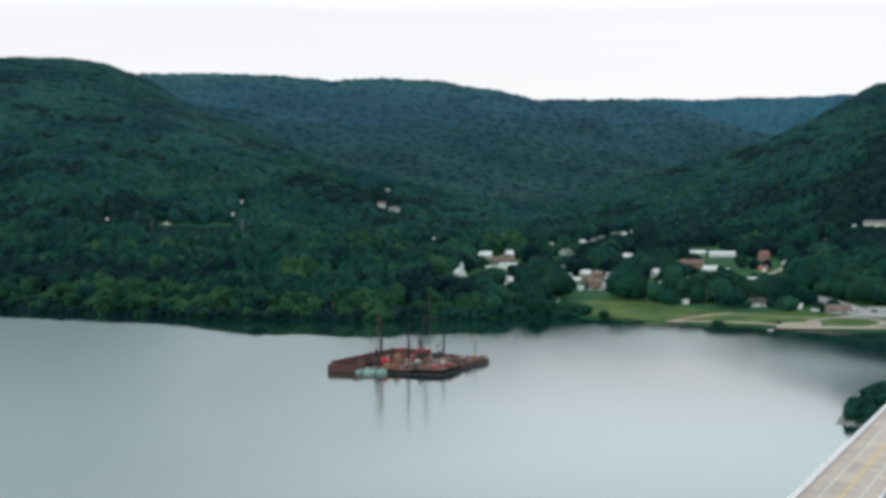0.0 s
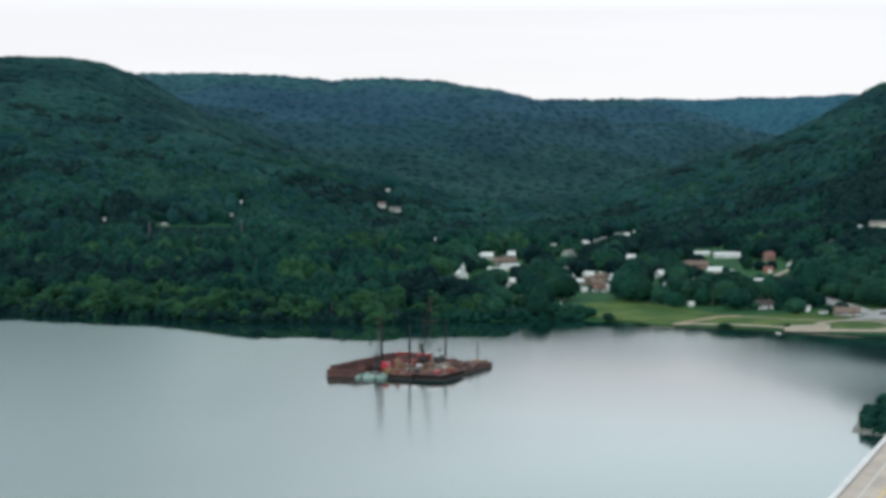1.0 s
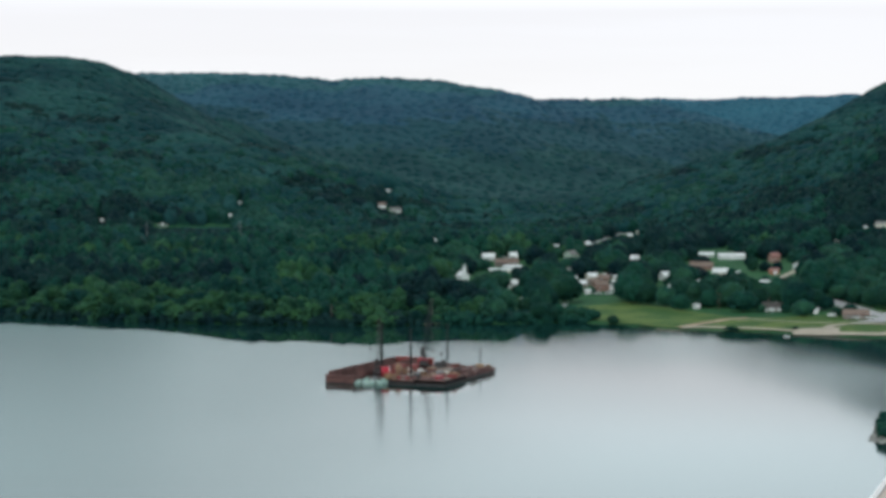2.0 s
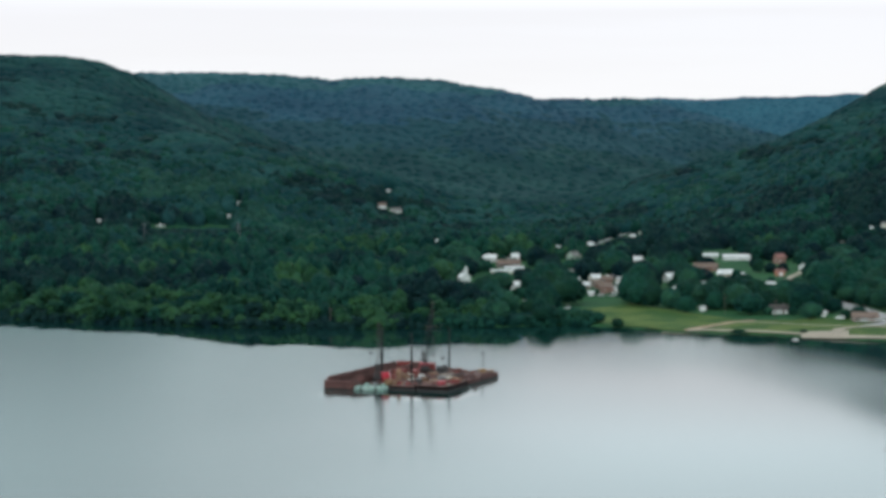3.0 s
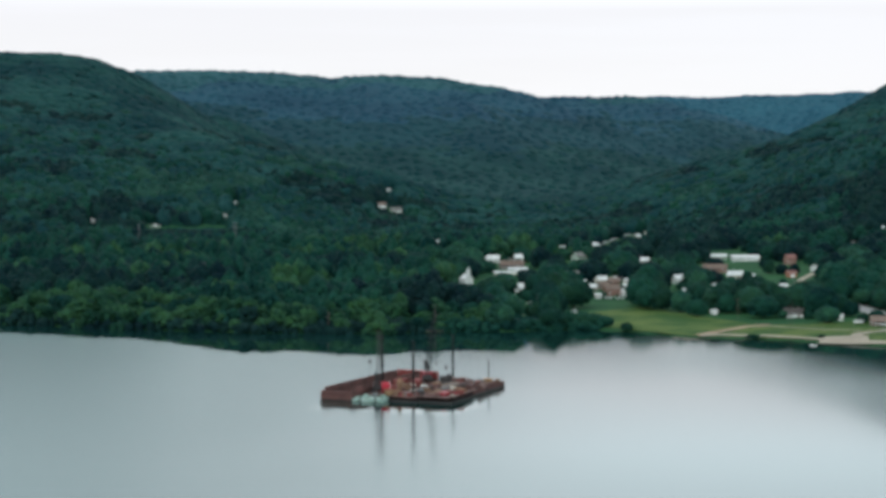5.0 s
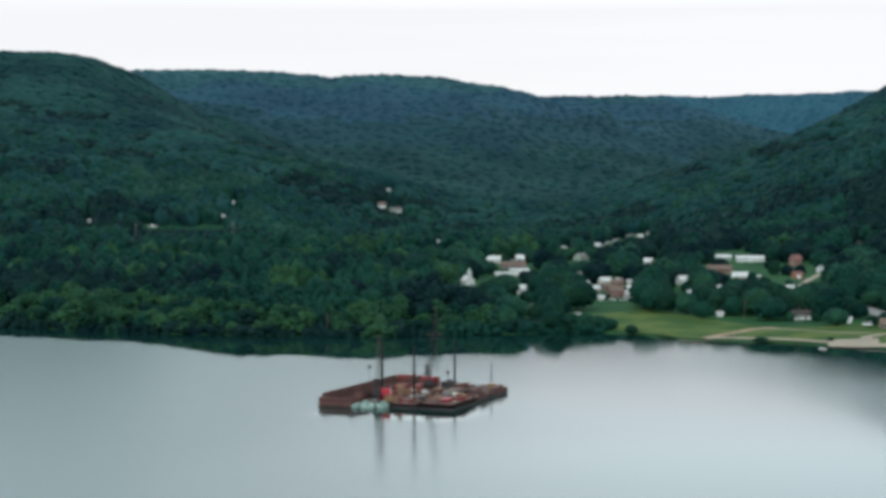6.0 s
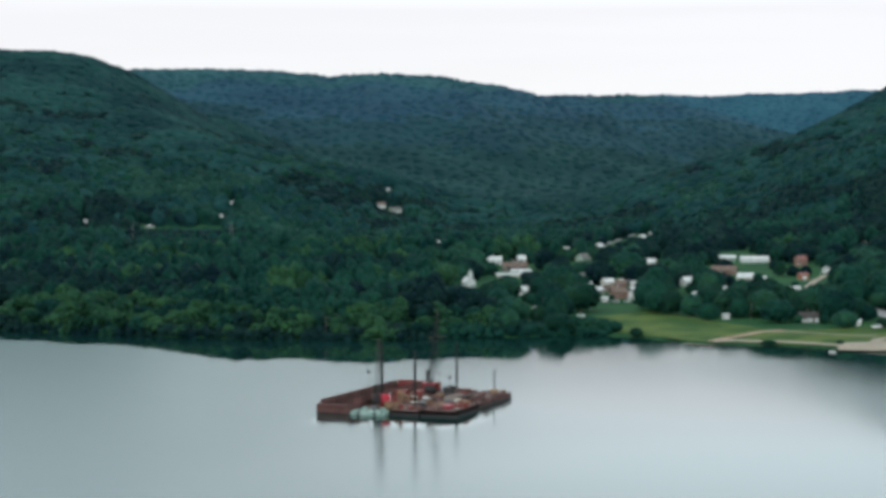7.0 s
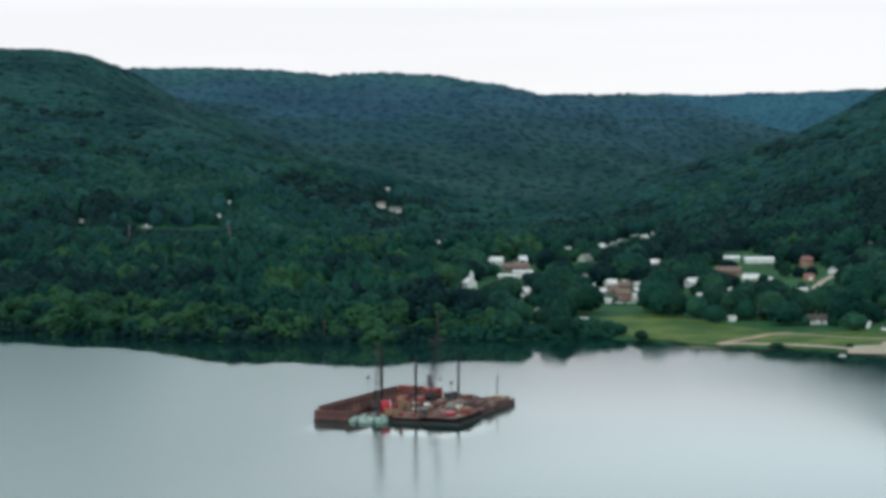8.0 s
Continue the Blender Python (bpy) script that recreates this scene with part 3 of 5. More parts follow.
LOWER_VILLAGE = [
    ("chapel", 55.6, 1156, 5.6, 8, 4.2, WHITE, ROOF_WHITE, 20),
    ("house", 84.5, 1114, 7.0, 7, 2.8, WHITE, ROOF_WHITE, -15),
    ("house", 131.9, 1186, 9.0, 8, 3.0, SAGE, ROOF_GREY, -12),
    ("house", 140.0, 1148, 6.4, 6, 3.2, CREAM, ROOF_WHITE, 18),
    ("shed", 151.5, 1160, 5, 5, 2.6, TAUPE, ROOF_WHITE, -22),
    ("house", 136.6, 1078, 8.6, 7, 3.6, BRICK, ROOF_BROWN, 14),
    ("shed", 144.5, 1082, 4.0, 4, 2.2, CREAM, ROOF_WHITE, -14),
    ("house", 228.5, 1166, 9.5, 7, 2.8, CREAM, ROOF_WHITE, -28),
    ("shed", 266.6, 1176, 5.4, 6, 3.0, ORANGE, ROOF_RED, 5),
    ("house", 188.4, 1146, 6.5, 7, 3.0, WHITE, ROOF_WHITE, 18),
    ("shed", 179.5, 1072, 3.6, 4, 2.6, WHITE, ROOF_WHITE, 0),
    ("house", 129.0, 1108, 5.4, 5.5, 2.4, TAUPE, ROOF_WHITE, -20),
    ("shed", 128.0, 1152, 4.5, 4, 2.4, WHITE, ROOF_WHITE, 12),
    ("shed", 157.0, 1150, 5.0, 4, 2.4, CREAM, ROOF_WHITE, -30),
    ("shed", 147.5, 1090, 3.6, 4, 2.2, WHITE, ROOF_WHITE, 40),
    ("shed", 127.0, 1064, 3.4, 3, 2.0, WHITE, ROOF_WHITE, -10),
    ("shed", 149.5, 1110, 5.0, 5, 2.2, BRICK, ROOF_WHITE, 25),
    ("house", 146.4, 1140, 7.0, 6, 2.8, BRICK, ROOF_BROWN, -5),
    ("house", 137.0, 1118, 6.0, 5, 2.4, TAUPE, ROOF_BROWN, 24),
]
LAKE_EDGE = [
    ("house", 84.6, 1008, 5.0, 5, 3.0, WHITE, ROOF_WHITE, 60),
    ("shed", 174.2, 962, 2.8, 3, 2.0, WHITE, ROOF_WHITE, 15),
    ("house", 210.8, 942, 9.0, 7, 2.2, WHITE, ROOF_DARK, -6),
    ("shed", 229.1, 921, 3.0, 3, 2.2, WHITE, ROOF_WHITE, -14),
    ("house", 242.8, 893, 12.5, 7.5, 2.3, TAUPE, ROOF_BROWN, -8),
]
HOUSES = LAKE_EDGE + LOWER_VILLAGE + UPPER_VILLAGE + HILLSIDE
HX, HY, HW = (np.array([h[i] for h in HOUSES], float) for i in (1, 2, 3))
HW = HW + np.array([9.0 if h[0] == "chapel" else 0.0 for h in HOUSES])
HZ = ground_height(HX, HY)


def sightline_room(x, y, ground_z):
    """How tall a tree may grow before it hides houses, streets and lawns from the camera; fitted to its sight lines."""
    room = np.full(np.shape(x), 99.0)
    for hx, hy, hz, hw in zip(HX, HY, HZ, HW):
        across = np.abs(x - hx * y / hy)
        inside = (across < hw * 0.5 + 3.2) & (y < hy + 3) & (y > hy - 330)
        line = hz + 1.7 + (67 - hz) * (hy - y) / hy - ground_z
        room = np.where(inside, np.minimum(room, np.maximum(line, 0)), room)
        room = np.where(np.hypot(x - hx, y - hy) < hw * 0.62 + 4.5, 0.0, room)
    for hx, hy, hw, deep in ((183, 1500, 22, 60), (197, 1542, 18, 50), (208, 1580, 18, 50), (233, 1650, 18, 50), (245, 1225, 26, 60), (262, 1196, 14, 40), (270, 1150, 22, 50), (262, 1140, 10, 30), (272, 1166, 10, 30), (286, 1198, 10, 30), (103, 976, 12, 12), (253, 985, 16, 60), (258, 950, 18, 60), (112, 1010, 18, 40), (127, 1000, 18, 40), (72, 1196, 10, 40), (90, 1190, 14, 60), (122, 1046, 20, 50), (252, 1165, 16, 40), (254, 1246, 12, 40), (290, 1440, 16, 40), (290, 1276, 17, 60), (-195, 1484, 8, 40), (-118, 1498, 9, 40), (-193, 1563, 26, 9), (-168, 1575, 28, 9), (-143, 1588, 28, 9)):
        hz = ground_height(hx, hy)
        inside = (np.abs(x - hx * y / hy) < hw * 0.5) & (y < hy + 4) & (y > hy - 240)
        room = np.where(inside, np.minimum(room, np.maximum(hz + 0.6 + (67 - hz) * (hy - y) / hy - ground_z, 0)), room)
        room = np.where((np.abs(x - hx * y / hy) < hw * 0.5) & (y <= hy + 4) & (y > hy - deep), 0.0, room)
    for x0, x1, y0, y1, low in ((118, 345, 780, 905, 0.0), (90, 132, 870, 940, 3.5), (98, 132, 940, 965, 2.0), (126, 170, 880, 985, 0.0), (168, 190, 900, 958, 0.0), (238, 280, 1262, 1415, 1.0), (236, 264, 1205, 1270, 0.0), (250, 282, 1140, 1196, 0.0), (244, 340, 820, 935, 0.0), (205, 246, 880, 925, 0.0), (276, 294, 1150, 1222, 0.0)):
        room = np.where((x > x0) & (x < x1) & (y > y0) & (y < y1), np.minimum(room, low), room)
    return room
# ---------------------------------------------------------------- woods
_bm = bmesh.new()
bmesh.ops.create_icosphere(_bm, subdivisions=1, radius=1)
ICO_V = np.array([v.co[:] for v in _bm.verts])
ICO_F = np.array([[v.index for v in f.verts] for f in _bm.faces])
_bm.free()
_bm = bmesh.new()
bmesh.ops.create_icosphere(_bm, subdivisions=2, radius=1)
ICO2_V = np.array([v.co[:] for v in _bm.verts])
ICO2_F = np.array([[v.index for v in f.verts] for f in _bm.faces])
_bm.free()
rng = np.random.default_rng(11)


ICO_OPEN = ICO_F[ICO_V[ICO_F].mean(axis=1)[:, 2] > -0.6]
ICO2_OPEN = ICO2_F[ICO2_V[ICO2_F].mean(axis=1)[:, 2] > -0.3]


def crown_shape(clumps, spread, size, rough=0.40, low=0.14, belly=0.38):
    """A crown in a unit box: radius 1, from height 0 to 1, of uneven clumps, widest at the belly."""
    vs, fs = [], []
    for i in range(clumps):
        up = (i + 0.5) / clumps
        phase = 0.5 * up / belly if up < belly else 0.5 + 0.46 * (up - belly) / (1 - belly)
        reach = spread * (0.30 + 0.70 * math.sin(math.pi * phase))
        a = i * 2.4 + rng.uniform(-0.5, 0.5)
        r = reach * rng.uniform(0.45, 1.0) if i < clumps - 1 else 0.0
        s = size * rng.uniform(0.75, 1.25)
        c = np.array([r * math.cos(a), r * math.sin(a), low + (0.86 - low) * up])
        v = ICO_V * (1 + rng.uniform(-rough, rough, (len(ICO_V), 1))) * np.array([s, s, s * 0.46]) + c
        fs.append(ICO_OPEN + sum(len(w) for w in vs))
        vs.append(v)
    return np.concatenate(vs), np.concatenate(fs)


def canopy_shape(lumps, rough):
    """The top of a tree that stands in closed forest: a lumpy dome whose flanks run down between its neighbours."""
    v = ICO2_V * (1 + rng.uniform(-rough, rough, (len(ICO2_V), 1)))
    v = v * np.array([1, 1, 1]) * np.where(v[:, 2:] > 0, (1, 1, 0.52), (1, 1, 1.5)) + np.array([0, 0, 0.46])
    vs, fs = [v], [ICO2_OPEN]
    for i in range(lumps):
        a, r, s = rng.uniform(0, 6.28), rng.uniform(0.25, 0.75), rng.uniform(0.28, 0.46)
        w = ICO_V * (1 + rng.uniform(-0.3, 0.3, (len(ICO_V), 1))) * np.array([s, s, s * 0.7]) + np.array([r * math.cos(a), r * math.sin(a), 0.46 + 0.5 * math.sqrt(1 - r * r)])
        fs.append(ICO_OPEN + sum(len(u) for u in vs))
        vs.append(w)
    return np.concatenate(vs), np.concatenate(fs)


def dome_crown(clumps, size):
    """A round, full crown: many small leafy clumps over a dome with a dark core."""
    vs, fs = [ICO2_V * (1 + rng.uniform(-0.06, 0.06, (len(ICO2_V), 1))) * np.array([0.86, 0.86, 0.45]) + np.array([0, 0, 0.46])], [ICO2_F]
    for i in range(clumps):
        h = 1 - 1.75 * (i + 0.5) / clumps
        a = i * 2.39996 + rng.uniform(-0.25, 0.25)
        flat = math.sqrt(max(0.0, 1 - h * h)) * (0.80 + 0.12 * math.sin(a * 2.0 + clumps)) * rng.uniform(0.88, 1.08)
        s = size * rng.uniform(0.7, 1.35)
        c = np.array([flat * math.cos(a), flat * math.sin(a), 0.45 + 0.44 * h * rng.uniform(0.9, 1.08)])
        v = ICO_V * (1 + rng.uniform(-0.4, 0.4, (len(ICO_V), 1))) * np.array([s, s, s * 0.62]) + c
        fs.append(ICO_OPEN + sum(len(w) for w in vs))
        vs.append(v)
    return np.concatenate(vs), np.concatenate(fs)


def plant(name, x, y, z, tall, wide, shapes, material, label, category, smooth=False, follow=False):
    """One object of many trees: each a turned and stretched crown; on steep slopes the canopy follows the slope."""
    run, rise = ((ground_height(x + 12, y) - ground_height(x - 12, y)) / 24, (ground_height(x, y + 12) - ground_height(x, y - 12)) / 24) if follow else (x * 0, x * 0)
    vs, fs, base = [], [], 0
    pick = rng.integers(0, len(shapes), len(x))
    turn = rng.uniform(0, 2 * math.pi, len(x))
    for k, (sv, sf) in enumerate(shapes):
        w = np.where(pick == k)[0]
        if not len(w):
            continue
        c, s = np.cos(turn[w])[:, None], np.sin(turn[w])[:, None]
        px = (sv[None, :, 0] * c - sv[None, :, 1] * s) * wide[w, None] + x[w, None]
        py = (sv[None, :, 0] * s + sv[None, :, 1] * c) * wide[w, None] + y[w, None]
        pz = sv[None, :, 2] * tall[w, None] + z[w, None] + run[w, None] * (px - x[w, None]) + rise[w, None] * (py - y[w, None])
        vs.append(np.stack([px, py, pz], -1).reshape(-1, 3))
        fs.append((sf[None] + (np.arange(len(w)) * len(sv))[:, None, None]).reshape(-1, 3) + base)
        base += len(w) * len(sv)
    return tagged(new(name, mesh_from(name, np.concatenate(vs), np.concatenate(fs), material, smooth)), label, category, kind="stuff")


def scatter(x0, x1, y0, y1, step, left=0.25, right=0.33, jitter=0.62):
    """Places on a jittered grid inside the valley, which widens with distance."""
    X, Y = np.meshgrid(np.arange(x0, x1, step), np.arange(y0, y1, step))
    X = X + (np.arange(X.shape[0])[:, None] % 2) * step / 2
    X, Y = X.ravel() + rng.uniform(-jitter, jitter, X.size) * step, Y.ravel() + rng.uniform(-jitter, jitter, Y.size) * step
    keep = (X > -left * Y - 40) & (X < right * Y + 50)
    return X[keep], Y[keep]


def domes(x, y, cell, seed):
    """Rounded crown tops, one to a cell, from 0 between them to 1 on top."""
    ix, iy = np.floor(x / cell), np.floor(y / cell)
    best = np.zeros(np.shape(x))
    for dx in (-1, 0, 1):
        for dy in (-1, 0, 1):
            cx, cy = ix + dx, iy + dy
            px = (cx + 0.5 + 0.38 * value_noise(cx * 7.0, cy * 7.0, 7.0, seed)) * cell
            py = (cy + 0.5 + 0.38 * value_noise(cx * 7.0, cy * 7.0, 7.0, seed + 1)) * cell
            high = 0.8 + 0.2 * value_noise(cx * 7.0, cy * 7.0, 7.0, seed + 2)
            best = np.maximum(best, high * (1 - ((x - px) ** 2 + (y - py) ** 2) / (0.85 * cell) ** 2))
    return best


def closed_canopy(name, xs, ys, lift, choose, materials, label):
    """The unbroken roof of a closed forest: one uneven sheet over the ground, each face in the foliage of its grove."""
    X, Y = np.meshgrid(xs, ys)
    X, Y = X + rng.uniform(-0.3, 0.3, X.shape) * (xs[1] - xs[0]), Y + rng.uniform(-0.3, 0.3, Y.shape) * (ys[1] - ys[0])
    Z = ground_height(X, Y) + lift(X, Y)
    faces = grid_faces(len(xs), len(ys))
    cx, cy = X.ravel()[faces].mean(axis=1), Y.ravel()[faces].mean(axis=1)
    keep = (cx > -0.25 * cy - 40) & (cx < 0.33 * cy + 50)
    me = mesh_from(name, np.stack([X, Y, Z], -1).reshape(-1, 3), faces[keep], materials[0], smooth=True)
    for m in materials[1:]:
        me.materials.append(m)
    me.polygons.foreach_set("material_index", choose(cx[keep], cy[keep]).astype(np.int32))
    return tagged(new(name, me), label, "forest", kind="stuff")


FRONT = [crown_shape(38, 0.84, 0.28, rough=0.5, low=0.16, belly=0.58) for _ in range(8)]
NEAR = [crown_shape(14, 0.76, 0.46, rough=0.42, low=0.05, belly=0.5) for _ in range(9)]
MID = [crown_shape(3, 0.45, 0.80) for _ in range(9)]
SLOPE = [canopy_shape(1, 0.17) for _ in range(14)]
FAR = [canopy_shape(0, 0.15) for _ in range(12)]
RIDGE = [crown_shape(1, 0.45, 1.1, rough=0.16) for _ in range(9)]

# lakeside woods and the lower slopes
x, y = scatter(-420, 560, 840, 1400, 8.8)
z = ground_height(x, y)
inland = y - np.interp(x, SHORE_X, SHORE_Y)
in_village = (x > 40 + (1150 - y) * 0.08) & (y < 1350) & (x < 345)
room = sightline_room(x, y, z)
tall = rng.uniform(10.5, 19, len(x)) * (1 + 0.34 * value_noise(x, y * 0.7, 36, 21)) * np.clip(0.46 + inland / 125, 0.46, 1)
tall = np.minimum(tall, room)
ok = (z > 0.35) & ~in_village & (tall > 3.0)
willow = ok & (x < 60) & (inland < 46 + 14 * value_noise(x, y, 30, 22)) & (rng.random(len(x)) < 0.8)
front = inland < 95
# darker foliage eastwards, carrying on the shade put into the slope's colour
mix = value_noise(x * 0.7, y, 34, 41) + 0.4 * value_noise(x, y, 12, 42) + rng.uniform(-0.15, 0.15, len(x)) - 0.5 * np.clip((x - 150) / 60, 0, 1)
dark, pale = mix < -0.30, mix > 0.46
wood = ok & ~willow
for sel, mat, name, label, shapes in ((wood & ~front & ~dark & ~pale, LEAF_OAK, "lakeside_wood", "dense broadleaf wood of dark green crowns", NEAR), (wood & front & ~dark & ~pale, LEAF_OAK, "lakeside_wood", "dense broadleaf wood near the lake", FRONT),
                                      (wood & ~front & dark, LEAF_DARK, "lakeside_wood", "blackish green maples among lighter trees", NEAR), (wood & front & dark, LEAF_DARK, "lakeside_wood", "blackish green maples near the lake", FRONT),
                                      (wood & ~front & pale, LEAF_WILLOW, "lakeside_wood", "lighter green trees inside the wood", NEAR),
                                      (willow | (wood & front & pale), LEAF_WILLOW, "willow_thicket", "lighter green willow thicket along the lake shore", FRONT)):
    n = sel.sum()
    plant(name, x[sel], y[sel], z[sel] - 0.5, tall[sel], np.minimum(rng.uniform(4.4, 8.6, n), tall[sel] * 0.56), shapes, mat, label, "wood")

# low growth at the foot of the woods, down to the water
x, y = scatter(-420, 130, 830, 1080, 3.4)
z = ground_height(x, y)
inland = y - np.interp(x, SHORE_X, SHORE_Y)
ok = (z > -0.35) & (z < 1.8) & (x < 109) & (inland < 45)
# shade under the overhanging crowns put in as darker scrub foliage
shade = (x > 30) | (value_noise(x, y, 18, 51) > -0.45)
for sel, mat, label in ((ok & ~shade, LEAF_WILLOW, "low green scrub on the lake bank"), (ok & shade & (x > 30), LEAF_OAK, "green scrub at the water's edge below the meadow"), (ok & shade & (x <= 30), LEAF_DARK, "low scrub at the water's edge, darkened for shade under the woods")):
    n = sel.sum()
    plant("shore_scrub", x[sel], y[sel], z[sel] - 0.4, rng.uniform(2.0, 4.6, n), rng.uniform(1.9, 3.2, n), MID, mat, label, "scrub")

# hillsides
def grove_mix(x, y):
    """Below zero dark groves, above zero pale ones; a dark grove stands below the hay field; the eastern slope's shade
    is put in as dark foliage.
    """
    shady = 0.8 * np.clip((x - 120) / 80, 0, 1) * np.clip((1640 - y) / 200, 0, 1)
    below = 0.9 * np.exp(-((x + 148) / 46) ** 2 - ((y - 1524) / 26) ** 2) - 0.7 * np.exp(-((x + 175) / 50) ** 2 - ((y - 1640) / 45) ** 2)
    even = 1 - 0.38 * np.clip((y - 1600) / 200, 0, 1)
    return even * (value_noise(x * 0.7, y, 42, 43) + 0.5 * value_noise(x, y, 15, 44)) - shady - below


x, y = scatter(-720, 860, 1400, 2420, 7.3)
z = ground_height(x, y)
room = sightline_room(x, y, z)
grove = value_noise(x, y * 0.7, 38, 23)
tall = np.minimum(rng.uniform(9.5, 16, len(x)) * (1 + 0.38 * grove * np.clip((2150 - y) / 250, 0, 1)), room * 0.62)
behind = ground_height(x, y - 90) > z + 8
ok = (tall > 2.6) & ~behind
# haze-tinted foliage takes over from oak with distance
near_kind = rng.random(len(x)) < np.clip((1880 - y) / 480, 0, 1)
mix = grove_mix(x, y) + rng.uniform(-0.15, 0.15, len(x))
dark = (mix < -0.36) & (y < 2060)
pale = (mix > 0.56) & (y < 1960)
high = y > 1720
plain = ok & ~dark & ~pale
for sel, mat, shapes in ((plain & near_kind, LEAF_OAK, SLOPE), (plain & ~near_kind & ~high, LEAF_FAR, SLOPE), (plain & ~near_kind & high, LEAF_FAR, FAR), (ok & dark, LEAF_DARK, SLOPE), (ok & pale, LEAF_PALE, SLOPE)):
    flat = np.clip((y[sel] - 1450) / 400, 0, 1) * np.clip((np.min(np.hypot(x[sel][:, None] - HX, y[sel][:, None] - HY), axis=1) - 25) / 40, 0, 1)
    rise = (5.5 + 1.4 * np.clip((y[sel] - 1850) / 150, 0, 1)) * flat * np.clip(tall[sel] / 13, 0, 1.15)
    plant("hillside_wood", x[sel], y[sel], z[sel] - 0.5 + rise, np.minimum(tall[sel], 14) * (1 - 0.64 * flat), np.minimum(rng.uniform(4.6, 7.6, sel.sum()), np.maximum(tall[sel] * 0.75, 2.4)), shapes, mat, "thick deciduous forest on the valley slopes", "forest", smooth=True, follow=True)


def slope_lift(x, y):
    tall = np.minimum(8.2 * (1 + 0.3 * value_noise(x, y * 0.7, 38, 23) * np.clip((2150 - y) / 250, 0, 1)), 0.55 * sightline_room(x, y, ground_height(x, y)))
    return -0.6 + tall * (0.55 + 0.45 * domes(x, y, 9.5, 71))


def slope_grove(x, y):
    mix = grove_mix(x, y)
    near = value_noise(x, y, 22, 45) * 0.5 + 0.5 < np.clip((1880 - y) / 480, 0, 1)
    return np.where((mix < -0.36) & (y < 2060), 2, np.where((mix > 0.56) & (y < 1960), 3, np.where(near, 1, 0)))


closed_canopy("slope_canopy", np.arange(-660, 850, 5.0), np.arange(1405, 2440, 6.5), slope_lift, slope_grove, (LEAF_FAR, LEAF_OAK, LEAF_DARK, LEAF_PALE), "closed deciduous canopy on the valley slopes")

# far ridges, bluer up the flank and farther off: haze carried by the foliage colours
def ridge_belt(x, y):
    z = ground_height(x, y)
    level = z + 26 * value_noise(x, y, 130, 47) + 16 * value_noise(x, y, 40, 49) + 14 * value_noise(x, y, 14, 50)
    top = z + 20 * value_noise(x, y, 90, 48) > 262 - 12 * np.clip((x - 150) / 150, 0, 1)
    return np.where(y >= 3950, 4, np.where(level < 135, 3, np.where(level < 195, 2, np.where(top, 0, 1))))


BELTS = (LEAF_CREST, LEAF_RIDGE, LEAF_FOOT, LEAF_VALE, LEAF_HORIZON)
closed_canopy("ridge_canopy", np.arange(-960, 1270, 6.5), np.arange(2420, 3660, 8.0), lambda x, y: 4.5 + 3.4 * domes(x, y, 12, 81), ridge_belt, BELTS, "unbroken forest canopy on distant ridges, tinted with haze")
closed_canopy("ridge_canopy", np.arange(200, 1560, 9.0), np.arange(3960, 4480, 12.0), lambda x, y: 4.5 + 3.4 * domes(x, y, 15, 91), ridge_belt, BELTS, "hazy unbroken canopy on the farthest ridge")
# single crowns that stand above the rest
x, y = scatter(-1250, 1650, 2400, 4520, 21.0, jitter=0.5)
z = ground_height(x, y)
ok = ground_height(x, y - 110) < z + 6
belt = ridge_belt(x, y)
for k, (mat, label) in enumerate(zip(BELTS, ("paler crowns along the flat top of a distant ridge", "dark haze-blue crowns standing out on distant ridges", "dark green crowns on the flank of distant ridges", "green crowns at the head of the valley", "hazy blue-green crowns on the farthest ridge"))):
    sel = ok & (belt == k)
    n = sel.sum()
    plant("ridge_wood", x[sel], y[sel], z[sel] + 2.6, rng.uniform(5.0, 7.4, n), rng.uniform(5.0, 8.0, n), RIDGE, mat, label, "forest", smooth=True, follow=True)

# woods beyond the valley's sides, thinner
x, y = scatter(-2600, 2800, 1100, 4300, 64.0, left=9, right=9)
z = ground_height(x, y)
ok = ((x < -0.25 * y - 40) | (x > 0.33 * y + 50)) & (z > 1)
plant("outer_wood", x[ok], y[ok], z[ok] - 1, rng.uniform(12, 20, ok.sum()), rng.uniform(20, 30, ok.sum()), RIDGE, LEAF_RIDGE, "forest on the slopes outside the valley", "forest")


# single trees
def tree(name, label, clumps, tall, wide, leaf, seed, stem=0.28):
    """A tree with a tapered trunk, limbs and a crown of clumps. It stands at the origin."""
    random.seed(seed)
    t = thing(name, label, "tree")
    bm = fresh()
    rod(bm, (0, 0, -0.6), (0.1, 0, tall * stem), tall * 0.028, tall * 0.02)
    rod(bm, (0.1, 0, tall * stem), (0.15, 0.1, tall * 0.7), tall * 0.02, tall * 0.008)
    part("trunk", bm, BARK, t)
    for k in range(4):
        a = k * 1.57 + random.uniform(-0.4, 0.4)
        bm = fresh()
        rod(bm, (0.1, 0, tall * (stem + 0.04 * k)), (wide * 0.6 * math.cos(a), wide * 0.6 * math.sin(a), tall * (0.5 + 0.06 * k)), tall * 0.011, tall * 0.004, sides=5)
        part("limb", bm, BARK, t)
    v, f = dome_crown(clumps, 0.17)
    low = tall * stem * 0.22
    v = v * np.array([wide, wide, tall - low]) + np.array([0, 0, low])
    crown = new("crown", mesh_from("crown", v, f, leaf, smooth=True))
    crown.parent = t
    return t


